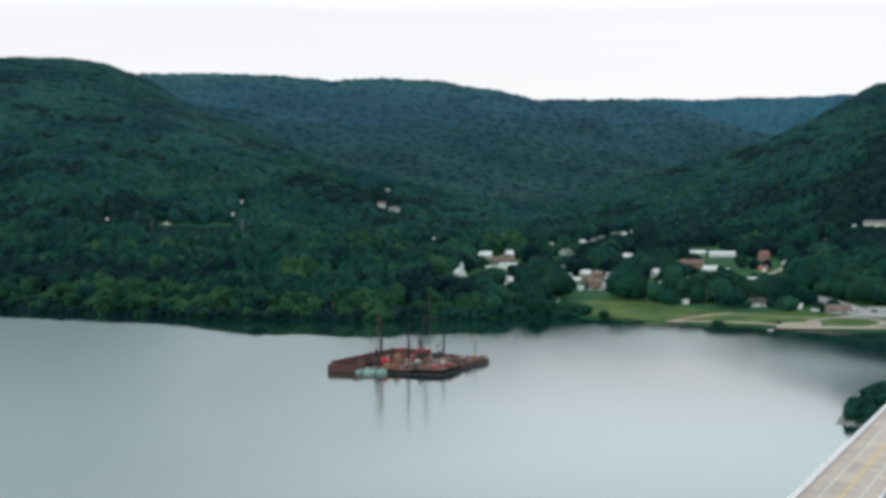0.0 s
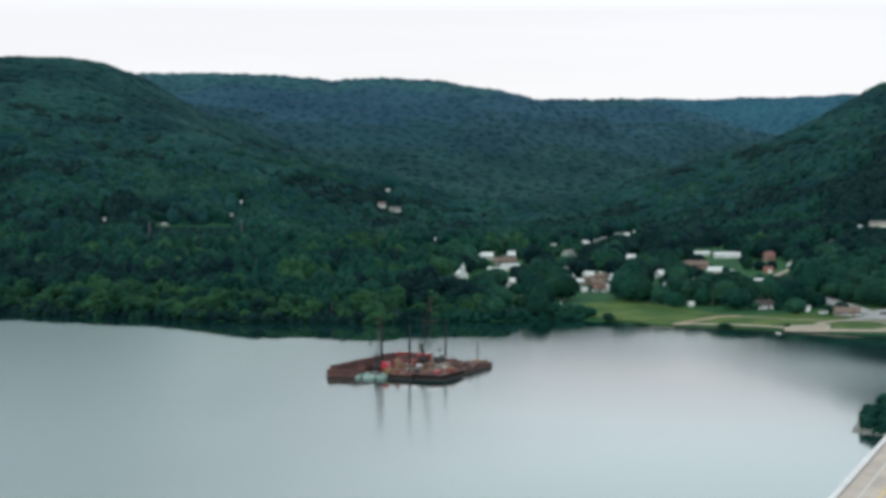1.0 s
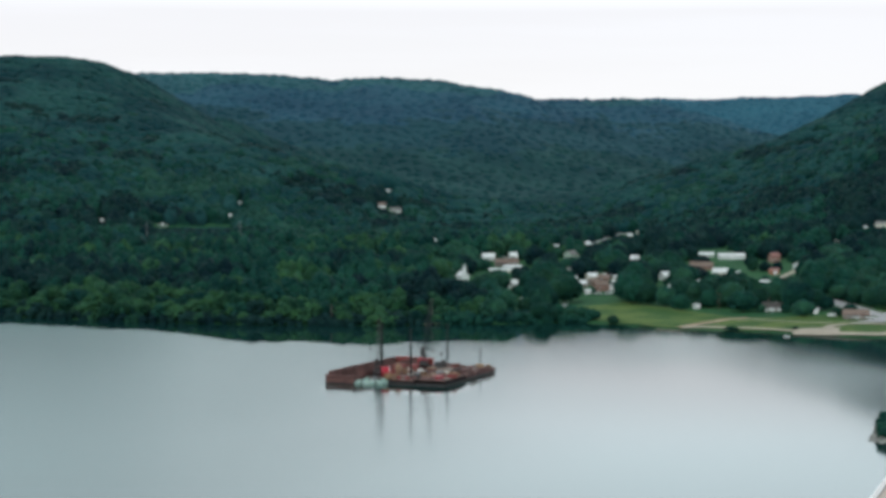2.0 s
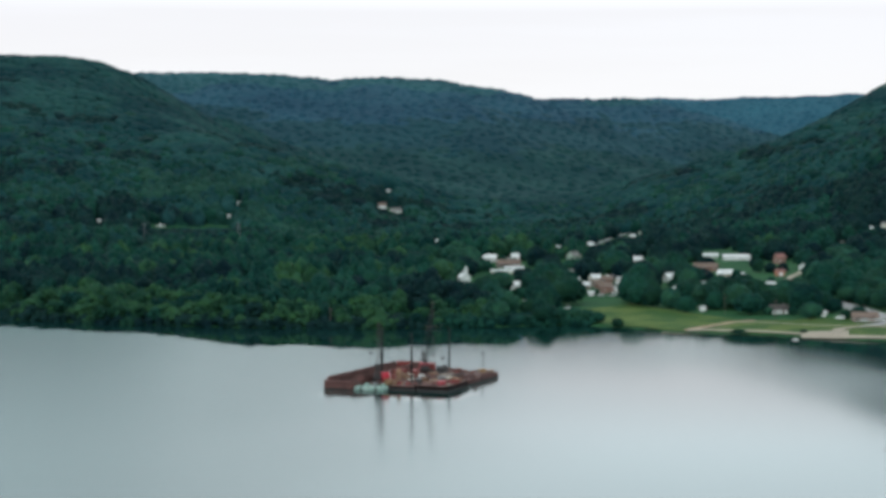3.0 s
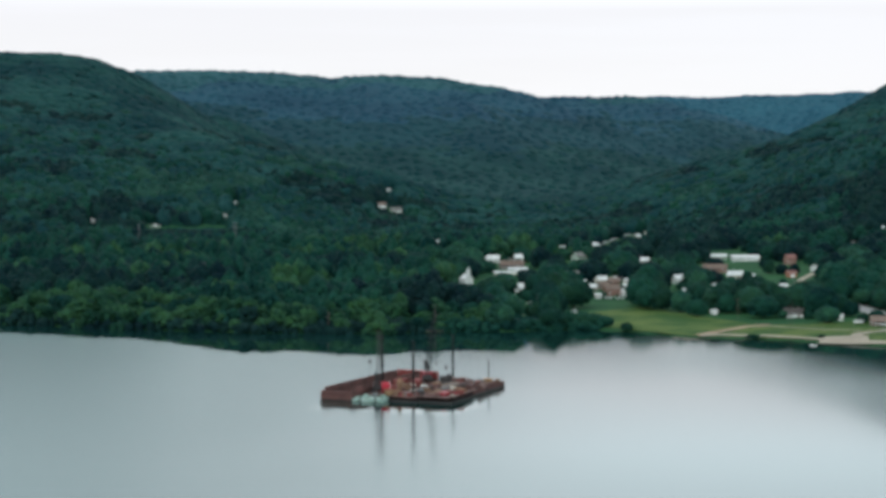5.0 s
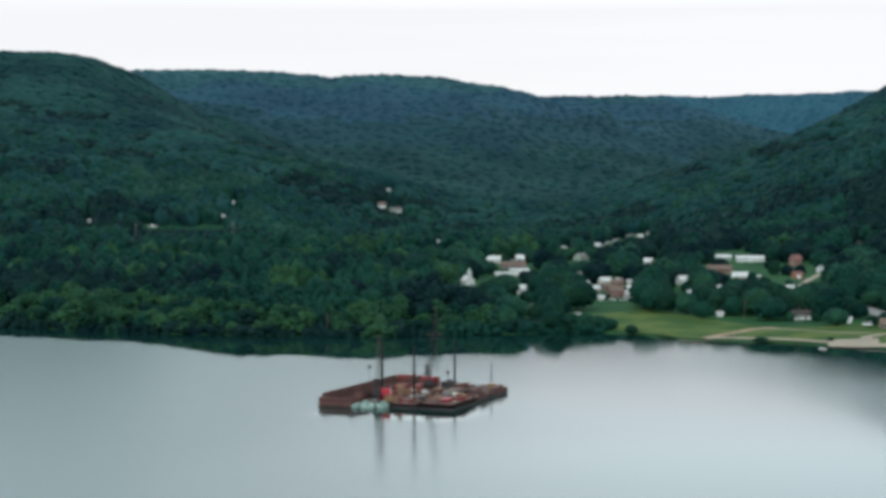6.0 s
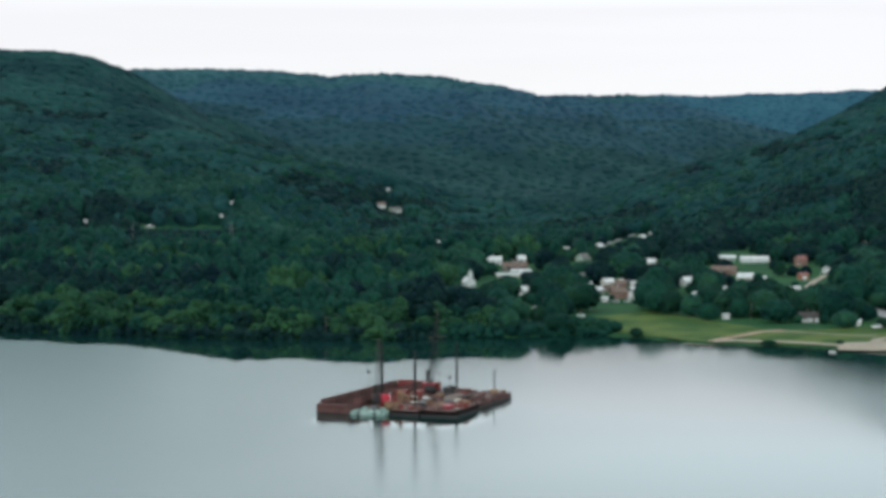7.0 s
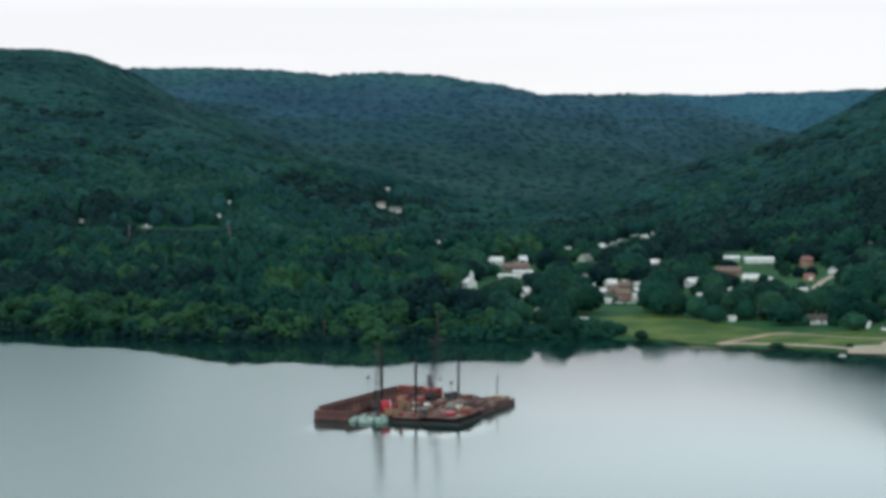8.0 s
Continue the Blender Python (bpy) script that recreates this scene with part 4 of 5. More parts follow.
TREES = [tree("broadleaf_tree", "dark green broadleaf tree with a round full crown", 120, 13, 7.6, LEAF_TREE, 1),
         tree("broadleaf_tree", "tall dark broadleaf tree with an uneven crown", 116, 15, 7.4, LEAF_OAK, 2),
         tree("broadleaf_tree", "spreading garden tree in dense summer leaf", 120, 11, 7.6, LEAF_TREE, 3),
         tree("broadleaf_tree", "slender dark green tree among houses", 90, 14, 5.0, LEAF_TREE, 4, 0.2)]
TREE_TALL = (13, 15, 11, 14)
TREE_WIDE = (7.6, 7.4, 7.6, 5.0)
# old trees that stand out: x, y, height, crown radius
OLD_TREES = [(69.6, 1062, 14.5, 9.5), (109.8, 1136, 16, 12), (107.5, 1016, 16.5, 10.5), (158, 1186, 19, 11.5), (143.5, 1008, 17, 9), (151.5, 988, 12.5, 6),
             (159.5, 976, 12, 6), (163.5, 952, 9.5, 5.2), (203.5, 1060, 11, 6.4), (194, 964, 14.5, 8.2), (194.5, 938, 12, 8.5), (220, 980, 12.5, 7.2),
             (219.5, 908, 8.6, 6), (256, 1018, 12, 8), (257.5, 1200, 10.5, 4.4), (234, 1158, 6.2, 3.6), (203.5, 1150, 10, 5.6), (193, 1172, 11, 7),
             (291, 1134, 14.5, 11), (95.5, 986, 10, 5.6), (88, 947, 15, 5.8), (80, 950, 9.5, 4.5)]
OLD_TREES_TOO = [(179, 1176, 10.5, 8), (236.5, 906, 5, 3), (203.5, 935, 4.5, 2.6), (246, 915, 6, 4), (208, 955, 11, 6.5), (183, 985, 12, 6.5), (181.5, 964, 11, 4.6), (172, 1000, 13, 7), (232, 985, 13, 7), (239, 940, 8, 5), (280, 1010, 14, 8), (298, 1020, 14, 9), (111.0, 912, 6.0, 4.2), (119.6, 899, 4.4, 3.4), (84, 935, 11, 5.0), (283, 1310, 12, 7.5), (289, 1345, 13, 8), (88, 922, 7.0, 4.4), (94, 921, 7.6, 4.8), (100, 919, 7.8, 4.8), (106, 916, 7.0, 4.4), (137, 1096, 5, 2.6), (144.5, 1100, 4.5, 2.2), (130.5, 1066, 4, 2.2), (93, 1322, 7, 3.4), (101, 1316, 6, 2.8), (215.5, 930, 4.5, 2.6)]
BIG = np.array(OLD_TREES + OLD_TREES_TOO)


def clear_of_big(x, y):
    return np.min(np.hypot(x[:, None] - BIG[:, 0], y[:, None] - BIG[:, 1]) - BIG[:, 3] * 0.9, axis=1) > 2.5


x, y = scatter(44, 345, 1112, 1352, 14.5)
z = ground_height(x, y)
tall = np.minimum(rng.uniform(9, 17, len(x)), sightline_room(x, y, z))
ok = (x > 40 + (1150 - y) * 0.08) & (tall > 3.5) & clear_of_big(x, y) & (rng.random(len(x)) < 0.66)
VILLAGE = [dome_crown(50, 0.24) for _ in range(5)]
dusky = value_noise(x, y, 28, 61) + rng.uniform(-0.3, 0.3, len(x)) < 0.1
for sel, mat, label in ((ok & dusky, LEAF_DARK, "blackish green garden trees between the upper houses"), (ok & ~dusky, LEAF_TREE, "dark green garden trees between the upper houses")):
    plant("village_wood", x[sel], y[sel], z[sel] - 0.3, tall[sel], np.minimum(rng.uniform(6.5, 10.5, sel.sum()), tall[sel] * 0.62), VILLAGE, mat, label, "trees", smooth=True)
x, y = scatter(44, 345, 905, 1112, 14.0)
z = ground_height(x, y)
room = sightline_room(x, y, z)
free = (x > 40 + (1150 - y) * 0.08) & (z > 0.8) & clear_of_big(x, y)
first = [True] * 4
for t in TREES:
    tagged(t, group="village trees")
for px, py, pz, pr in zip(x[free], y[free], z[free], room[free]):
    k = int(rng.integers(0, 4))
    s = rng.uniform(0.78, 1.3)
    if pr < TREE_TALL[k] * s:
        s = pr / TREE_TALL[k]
    if s < 0.33 or rng.random() < 0.3:
        continue
    m = Matrix.Translation((px, py, pz)) @ Matrix.Rotation(rng.uniform(0, 6.28), 4, "Z") @ Matrix.Diagonal((s, s, s * rng.uniform(0.9, 1.1), 1))
    if first[k]:
        TREES[k].matrix_world = m
        first[k] = False
    else:
        o = copy_thing(TREES[k], Matrix.Identity(4))
        o.matrix_world = m
for i, (px, py, high, reach) in enumerate(BIG):
    k = i % 3
    o = copy_thing(TREES[k], Matrix.Identity(4))
    o.matrix_world = Matrix.Translation((px, py, float(ground_height(px, py)) - 0.2)) @ Matrix.Rotation(rng.uniform(0, 6.28), 4, "Z") @ Matrix.Diagonal((reach / TREE_WIDE[k], reach / TREE_WIDE[k], high / TREE_TALL[k], 1))
    tagged(o, "large round old tree in dense dark leaf", "tree", group="village trees")
# ---------------------------------------------------------------- houses
WALL_WORDS = {WHITE.name: "white clapboard", CREAM.name: "cream-sided", BRICK.name: "red-brick", SAGE.name: "pale green", TAUPE.name: "taupe-sided", ORANGE.name: "orange-sided"}
ROOF_WORDS = {ROOF_WHITE.name: "white metal", ROOF_GREY.name: "grey shingle", ROOF_BROWN.name: "brown shingle", ROOF_DARK.name: "dark shingle", ROOF_RED.name: "red metal"}


def gable_roof(bm, w, d, h, rise, over, thick):
    """Two sloping slabs along the width, with an overhang."""
    run = d / 2 + over
    for s in (-1, 1):
        lo = (s * run, h - over * rise / (d / 2))
        pts = [(x, yy, zz) for x in (-w / 2 - over, w / 2 + over) for yy, zz in ((lo[0], lo[1]), (0, h + rise), (0, h + rise + thick), (lo[0], lo[1] + thick))]
        v = [bm.verts.new(p) for p in pts]
        for f in ((0, 1, 2, 3), (7, 6, 5, 4), (0, 4, 5, 1), (1, 5, 6, 2), (2, 6, 7, 3), (3, 7, 4, 0)):
            bm.faces.new([v[i] for i in f])
    bmesh.ops.recalc_face_normals(bm, faces=bm.faces)
    return bm


def house(kind, x, y, w, d, h, wall, roof, turn):
    words = f"{WALL_WORDS[wall.name]} {'chapel' if kind == 'chapel' else 'outbuilding' if kind == 'shed' else 'house'} with a {ROOF_WORDS[roof.name]} roof among trees"
    name = {"house": "house", "shed": "shed", "chapel": "chapel"}[kind]
    t = thing(name, words, kind, "village buildings", pose(x, y, float(ground_height(x, y)), rz=turn + (90 if kind == "chapel" else 0)))
    if kind == "chapel":
        w, d = d, w
    rise = d * (0.5 if kind == "chapel" else 0.2 if kind == "shed" else 0.32)
    bm = fresh()
    box(bm, 0, 0, -1.2, w, d, h + 1.2)
    v = [bm.verts.new(p) for p in ((-w / 2, -d / 2, h), (-w / 2, d / 2, h), (-w / 2, 0, h + rise), (w / 2, -d / 2, h), (w / 2, d / 2, h), (w / 2, 0, h + rise))]
    for f in ((0, 1, 2), (5, 4, 3), (0, 2, 5, 3), (2, 1, 4, 5)):
        bm.faces.new([v[i] for i in f])
    part("wall", bm, wall, t)
    part("roof", gable_roof(fresh(), w, d, h + 0.03, rise, 0.45, 0.16), roof, t)
    pane = frame_part = None
    spots = []
    n = max(1, int(w // 3.2))
    for row in range(0 if kind == "shed" else 2 if h > 4.6 else 1):
        for i in range(n):
            u = -w / 2 + w * (i + 0.5) / n
            if not (kind != "shed" and row == 0 and i == n // 2):
                spots.append((u, -d / 2 - 0.02, 1.0 + row * 2.5, 0))
    if d > 5 and kind != "shed":
        spots += [(-w / 2 - 0.02, -d * 0.18, 1.0, -90), (w / 2 + 0.02, -d * 0.18, 1.0, 90)]
    for u, vv, zz, r in spots:
        m = pose(u, vv, zz, rz=r)
        if frame_part is None:
            bm = fresh()
            for sx in (-0.55, 0.55):
                box(bm, sx, 0, 0, 0.1, 0.1, 1.3)
            for sz in (0.0, 0.62, 1.2):
                box(bm, 0, 0, sz, 1.0, 0.08, 0.1)
            frame_part = part("window", bm, WHITE, t)
            frame_part.matrix_basis = m
            pane = part("pane", box(fresh(), 0, 0.02, 0.05, 1.0, 0.03, 1.2), PANE, frame_part)
        else:
            again(pane, again(frame_part, t, m), Matrix.Identity(4))
    if kind != "shed":
        bm = fresh()
        box(bm, -w / 2 + w * (n // 2 + 0.5) / n, -d / 2 - 0.03, 0, 1.0, 0.1, min(2.05, h - 0.08))
        part("door", bm, ROOF_BROWN, t)
        if kind == "house":
            part("chimney", box(fresh(), w * 0.28, d * 0.12, h + rise * 0.4, 0.7, 0.7, rise * 0.6 + 0.7, bevel=0.04), ROOF_GREY, t)
    else:
        bm = fresh()
        for i in range(5):
            box(bm, 0, -d / 2 - 0.03, 0.1 + i * 0.44, 2.4, 0.07, 0.42)
        part("roller_door", bm, RAIL, t)
    if kind == "chapel":
        bm = fresh()
        box(bm, w * 0.34 * -1, 0, h + rise * 0.6, 1.9, 1.9, 2.6)
        part("belfry", bm, wall, t)
        bm = fresh()
        bmesh.ops.create_cone(bm, cap_ends=True, segments=4, radius1=1.6, radius2=0.04, depth=3.2, matrix=Matrix.Translation((-w * 0.34, 0, h + rise * 0.6 + 4.2)) @ Matrix.Rotation(radians(45), 4, "Z"))
        part("spire", bm, roof, t)
    if kind == "house" and w > 9:
        bm = fresh()
        pw = w * 0.4
        box(bm, -w * 0.2, -d / 2 - 1.2, 2.35, pw, 2.4, 0.14)
        part("porch_roof", bm, roof, t)
        for s in (-1, 1):
            part("porch_post", rod(fresh(), (-w * 0.2 + s * (pw / 2 - 0.15), -d / 2 - 2.2, -0.6), (-w * 0.2 + s * (pw / 2 - 0.15), -d / 2 - 2.2, 2.36), 0.08, sides=6), WHITE, t)
    return t


for spec in HOUSES:
    house(*spec)


def car(paint, words, x, y, turn, van=False):
    t = thing("van" if van else "car", words, "van" if van else "car", "parked vehicles", pose(x, y, float(ground_height(x, y)) + 0.7, rz=turn))
    bm = fresh()
    box(bm, 0, 0, 0.35, 1.8, 4.5, 0.62 if not van else 1.0, bevel=0.14)
    part("body", bm, paint, t)
    bm = fresh()
    made = bmesh.ops.create_cube(bm, size=1, matrix=Matrix.Translation((0, -0.2 if not van else -0.4, 1.22 if not van else 1.65)) @ Matrix.Diagonal((1.6, 2.5 if not van else 3.6, 0.6, 1)))
    for v in made["verts"]:
        if v.co.z > (1.22 if not van else 1.65):
            v.co.x *= 0.84
            v.co.y *= 0.72 if not van else 0.9
    part("cabin", bm, PANE, t)
    part("roof", box(fresh(), 0, -0.2 if not van else -0.36, 1.5 if not van else 1.93, 1.3, 1.7 if not van else 3.1, 0.06, bevel=0.02), paint, t)
    for sx in (-0.85, 0.85):
        for sy in (-1.4, 1.4):
            wheel = part("wheel", rod(fresh(), (sx - 0.11, sy, 0.33), (sx + 0.11, sy, 0.33), 0.33, sides=12), BLACK, t)
            part("rim", rod(fresh(), (sx - 0.12, sy, 0.33), (sx + 0.12, sy, 0.33), 0.19, sides=8), STEEL, wheel)
    return t


car(WHITE, "white delivery van parked by the meadow", 103.0, 976, 70, van=True)
car(WHITE, "white van parked beside a low brown house", 231.6, 897.5, 80, van=True)
for cx, cy, a, paint, words in ((240.5, 885.0, 75, WHITE, "white car parked before a low brown house"), (247.5, 884.0, 80, WHITE, "white car parked before a low brown house"), (262, 893, 20, STEEL, "grey car on the parking area"), (268, 899, 25, WHITE, "white car on the parking area"),
                                (274, 905, 25, RED, "red car on the parking area"), (283, 912, 25, STEEL, "grey car on the parking area"), (131, 1050, 60, WHITE, "white car parked on the grass by a brick house"), (137, 1046, 100, WHITE, "white car parked on the grass by a brick house"), (141, 1060, 75, WHITE, "white car beside a brick house"), (150, 1062, 40, STEEL, "grey car near a garage")):
    car(paint, words, cx, cy, a)


# ---------------------------------------------------------------- power line towers and poles
def pylon(x, y, tall, wide, arm):
    t = thing("power_pylon", "grey lattice power pylon standing in a cut through the wood", "pylon", "power pylons", pose(x, y, float(ground_height(x, y)), rz=20))
    part("mast", lattice(fresh(), (0, 0, -1), (0, 0, tall), wide, 7, 0.06, 0.03), STEEL, t)
    for k in (0.82, 0.96):
        part("crossarm", lattice(fresh(), (-arm, 0, tall * k), (arm, 0, tall * k), 0.5, 4, 0.05, 0.025), STEEL, t)


pylon(-195, 1484, 17.6, 1.2, 1.5)
pylon(-118, 1498, 20.8, 2.8, 1.9)


def utility_pole(x, y, tall):
    t = thing("utility_pole", "weathered wooden utility pole with a crossarm", "pole", "utility poles", pose(x, y, float(ground_height(x, y)), rz=15))
    part("shaft", rod(fresh(), (0, 0, -1), (0, 0, tall), 0.15, 0.1), BARK, t)
    part("crossarm", box(fresh(), 0, 0, tall - 1.0, 2.6, 0.16, 0.18), DEAD_WOOD, t)


for ux, uy in ((199, 898), (181, 935), (228, 960), (300, 1440), (118, 1120), (205, 1110)):
    utility_pole(ux, uy, 11)


# ---------------------------------------------------------------- shore: snags, log, bush, boat, bank stones
def snag(x, y, tall):
    t = thing("dead_tree", "bare bleached dead tree on the shore", "tree", "", pose(x, y, float(ground_height(x, y))))
    part("trunk", rod(fresh(), (0, 0, -0.5), (0.3, 0, tall), 0.35, 0.08), DEAD_WOOD, t)
    for k in range(5):
        a, b = k * 2.2, tall * (0.45 + 0.1 * k)
        part("limb", rod(fresh(), (0.15, 0, b), (1.8 * math.cos(a), 1.8 * math.sin(a), b + 1.6), 0.12, 0.03, sides=5), DEAD_WOOD, t)


snag(27.5, 908, 12)
snag(-24, 902, 9)
log = thing("fallen_log", "bleached fallen log lying on the lake bank", "log", "", pose(26, 893.5, 0.5, rz=4))
part("trunk", rod(fresh(), (-5, 0, 0.2), (5.5, 0.6, 0.5), 0.28, 0.14), DEAD_WOOD, log)
part("branch_stub", rod(fresh(), (-2, 0, 0.4), (-2.8, 1.2, 1.9), 0.16, 0.06, sides=5), DEAD_WOOD, log)

bush = thing("shore_bush", "dark green bush growing at the water's edge", "bush", "", pose(171, 855, 0.2))
bv, bf = crown_shape(24, 0.85, 0.36)
bo = new("crown", mesh_from("crown", bv * np.array([4.0, 2.2, 2.2]), bf, LEAF_TREE))
bo.parent = bush
for k in range(3):
    part("stem", rod(fresh(), (k - 1, 0, -0.5), ((k - 1) * 1.5, 0.3, 1.1), 0.08, 0.04, sides=5), BARK, bush)

boat = thing("small_boat", "small pale aluminium boat afloat off the landing", "boat", "", pose(190.3, 821, -0.08, rz=-55) @ Matrix.Diagonal((0.75, 0.75, 0.75, 1)))
bm = fresh()
outer = [(-2.4, 0.85), (0.8, 0.85), (2.0, 0.45), (2.7, 0.0), (2.0, -0.45), (0.8, -0.85), (-2.4, -0.85)]
for top, s, z0, z1 in ((True, 1.0, 0.0, 0.75), (False, 0.9, 0.74, 0.12)):
    ra = [bm.verts.new((a * s * (0.86 if top else 1), b * s * (0.7 if top else 1), z0)) for a, b in outer]
    rb = [bm.verts.new((a * s * (1 if top else 0.84), b * s * (1 if top else 0.66), z1)) for a, b in outer]
    for i in range(7):
        bm.faces.new((ra[i], ra[(i + 1) % 7], rb[(i + 1) % 7], rb[i]))
    bm.faces.new(ra if top else rb)
part("hull", bm, RAIL, boat)
for s in (-1.2, 0.3):
    part("thwart", box(fresh(), s, 0, 0.5, 0.3, 1.4, 0.06), RAIL, boat)
part("outboard_motor", box(fresh(), -2.55, 0, 0.4, 0.35, 0.4, 0.75, bevel=0.05), BLACK, boat)

bush_too = copy_thing(bush, Matrix.Identity(4))
bush_too.matrix_world = pose(200, 845, 0.9, rz=40) @ Matrix.Diagonal((0.55, 0.7, 1.0, 1))
tagged(bush_too, "small dark bush beside the gravel landing", "bush")

dock = thing("floating_dock", "pale timber floating dock moored off the meadow", "dock", "", pose(140.3, 855.8, 0.0, rz=-50))
for k in range(3):
    part("pontoon", box(fresh(), -5.2 + 5.2 * k, 0, -0.3, 3.6, 1.9, 0.65, bevel=0.1), DARK_STEEL, dock)
plank = None
for k in range(30):
    m = pose(-7.25 + 0.5 * k, 0, 0.36)
    if plank is None:
        plank = part("plank", box(fresh(), 0, 0, 0, 0.46, 2.2, 0.08), SAND, dock)
        plank.matrix_basis = m
    else:
        again(plank, dock, m)
for k in (-7.0, 0.0, 7.0):
    part("mooring_post", rod(fresh(), (k, 1.2, -2), (k, 1.2, 1.5), 0.12), BARK, dock)

# headland by the bridge: shrubs and trees over a bank of loose stone
x, y = scatter(118, 420, 450, 600, 6.4, left=9, right=9)
z = ground_height(x, y)
lane = np.abs((x - 174.7) * 0.9185 - (y - 512) * 0.3954 - 7.5) < 11
ok = (z > 1.3) & ~lane
tip = (x < 190) & (y < 590)
for sel, shapes in ((ok & tip, FRONT), (ok & ~tip, NEAR)):
    plant("headland_scrub", x[sel], y[sel], z[sel] - 0.4, rng.uniform(6.0, 9.6, sel.sum()) * np.clip(0.70 + (x[sel] - 150) / 130, 0.62, 1.05), rng.uniform(2.8, 4.6, sel.sum()), shapes, LEAF_OAK, "dark green bushes crowding a stony headland", "scrub")
x, y = scatter(118, 230, 452, 575, 2.6, left=9, right=9)
z = ground_height(x, y)
ok = (z > 0.35) & (z < 3.0)
plant("headland_scrub", x[ok], y[ok], z[ok] - 0.4, rng.uniform(1.8, 4.2, ok.sum()), rng.uniform(1.5, 2.6, ok.sum()), MID, LEAF_OAK, "low dark brush at the edge of the headland", "scrub")
x, y = scatter(116, 300, 452, 575, 1.25, left=9, right=9)
z = ground_height(x, y)
ok = (z > -0.3) & (z < 0.7) & (x < 200)
plant("bank_stones", x[ok], y[ok], z[ok] - 0.35, rng.uniform(0.5, 1.0, ok.sum()), rng.uniform(0.5, 0.95, ok.sum()), [(ICO_V * (1, 1, 0.5) + (0, 0, 0.5), ICO_F)], ROCK, "pale loose stones along the headland bank", "stones")

# ---------------------------------------------------------------- barges moored together
RAFT = pose(-18.6, 634.7, 0, rz=-24.2)


def at(u, v, z=0.0, turn=0.0):
    return RAFT @ pose(u, v, z, rz=turn)


def hopper_barge():
    """An open hopper barge, 10.7 by 58 m."""
    w, l, top = 10.7, 61.0, 3.0
    t = thing("hopper_barge", "open rust-brown steel hopper barge, empty", "barge", "moored barges", at(0, 0))
    part("floor", box(fresh(), w / 2, l / 2, -1.2, w - 1.8, l - 2, 1.7), RUST_DARK, t)
    for x0 in (0.45, w - 0.45):
        part("side_wall", box(fresh(), x0, l / 2, -1.2, 0.9, l, top + 1.2, bevel=0.08), RUST, t)
    part("bow_wall", box(fresh(), w / 2, 0.5, -1.2, w - 1.8, 1.0, top + 1.1), RUST, t)
    part("stern_wall", box(fresh(), w / 2, l - 0.5, -1.2, w - 1.8, 1.0, top + 2.3), RUST_RED, t, "red oxide end wall")
    for x0, s in ((0.75, 1), (w - 0.75, -1)):
        part("coaming", box(fresh(), x0, l / 2, top + 0.002, 0.25, l - 3, 1.1), RUST, t)
    rib = None
    for i in range(19):
        for x0 in (1.0, w - 1.0):
            m = pose(x0, 3 + i * 3.08, 0.5)
            if rib is None:
                rib = part("rib", box(fresh(), 0, 0, 0, 0.24, 0.18, 2.5), RUST_DARK, t)
                rib.matrix_basis = m
            else:
                again(rib, t, m)
    post = None
    for i in range(7):
        for x0 in (0.3, w - 0.3):
            m = pose(x0, 3 + i * 8.7, top)
            if post is None:
                post = part("bitt", rod(fresh(), (0, 0, -0.05), (0, 0, 0.55), 0.16), RUST_DARK, t)
                post.matrix_basis = m
            else:
                again(post, t, m)
    part("rub_rail", box(fresh(), w / 2, -0.06, 1.9, w, 0.14, 0.22), RUST_DARK, t)
    part("boot_top", box(fresh(), w / 2, l / 2, -1.0, w + 0.06, l + 0.06, 1.5), RUST_DARK, t, "dark band along the waterline")


def deck_barge(u0, v0, w, l, top, hull, deck, label):
    t = thing("deck_barge", label, "barge", "moored barges", at(u0, v0))
    bm = fresh()
    made = bmesh.ops.create_cube(bm, size=1, matrix=Matrix.Translation((w / 2, l / 2, (top - 1.0) / 2)) @ Matrix.Diagonal((w, l, top + 1.0, 1)))
    for v in made["verts"]:
        if v.co.z < 0:
            v.co.y += 1.2 if v.co.y < l / 2 else -1.2
    bmesh.ops.bevel(bm, geom=list(bm.edges), offset=0.06, segments=1, affect="EDGES")
    part("hull", bm, hull, t)
    part("boot_top", box(fresh(), w / 2, l / 2, 0.02, w + 0.05, l + 0.05, 0.55), DARK_STEEL, t, "dark band along the waterline")
    nx, ny = 2, max(2, int(l // 6))
    plate = None
    for i in range(nx):
        for j in range(ny):
            m = pose((i + 0.5) * w / nx, (j + 0.5) * l / ny, top + 0.004)
            if plate is None:
                plate = part("deck_plate", box(fresh(), 0, 0, 0, w / nx - 0.12, l / ny - 0.12, 0.05), deck, t)
                plate.matrix_basis = m
            else:
                again(plate, t, m)
    for x0 in (0.12, w - 0.12):
        part("gunwale", box(fresh(), x0, l / 2, top + 0.002, 0.2, l, 0.22), hull, t)
    part("rub_rail", box(fresh(), w / 2, -0.05, top - 0.5, w, 0.14, 0.25), hull, t)
    bitt = None
    for x0 in (0.6, w - 0.6):
        for y0 in (0.8, l / 2, l - 0.8):
            m = pose(x0, y0, top)
            if bitt is None:
                bitt = part("bitt", rod(fresh(), (0, 0, 0), (0, 0, 0.6), 0.17), RUST_DARK, t)
                bitt.matrix_basis = m
            else:
                again(bitt, t, m)
    for k in range(int(l // 11)):
        part("tyre_fender", ring(fresh(), 0.36, 0.13, pose(w + 0.12, 4.0 + 11 * k, top - 0.75, 0, 90, 0)), BLACK, t)
    return t


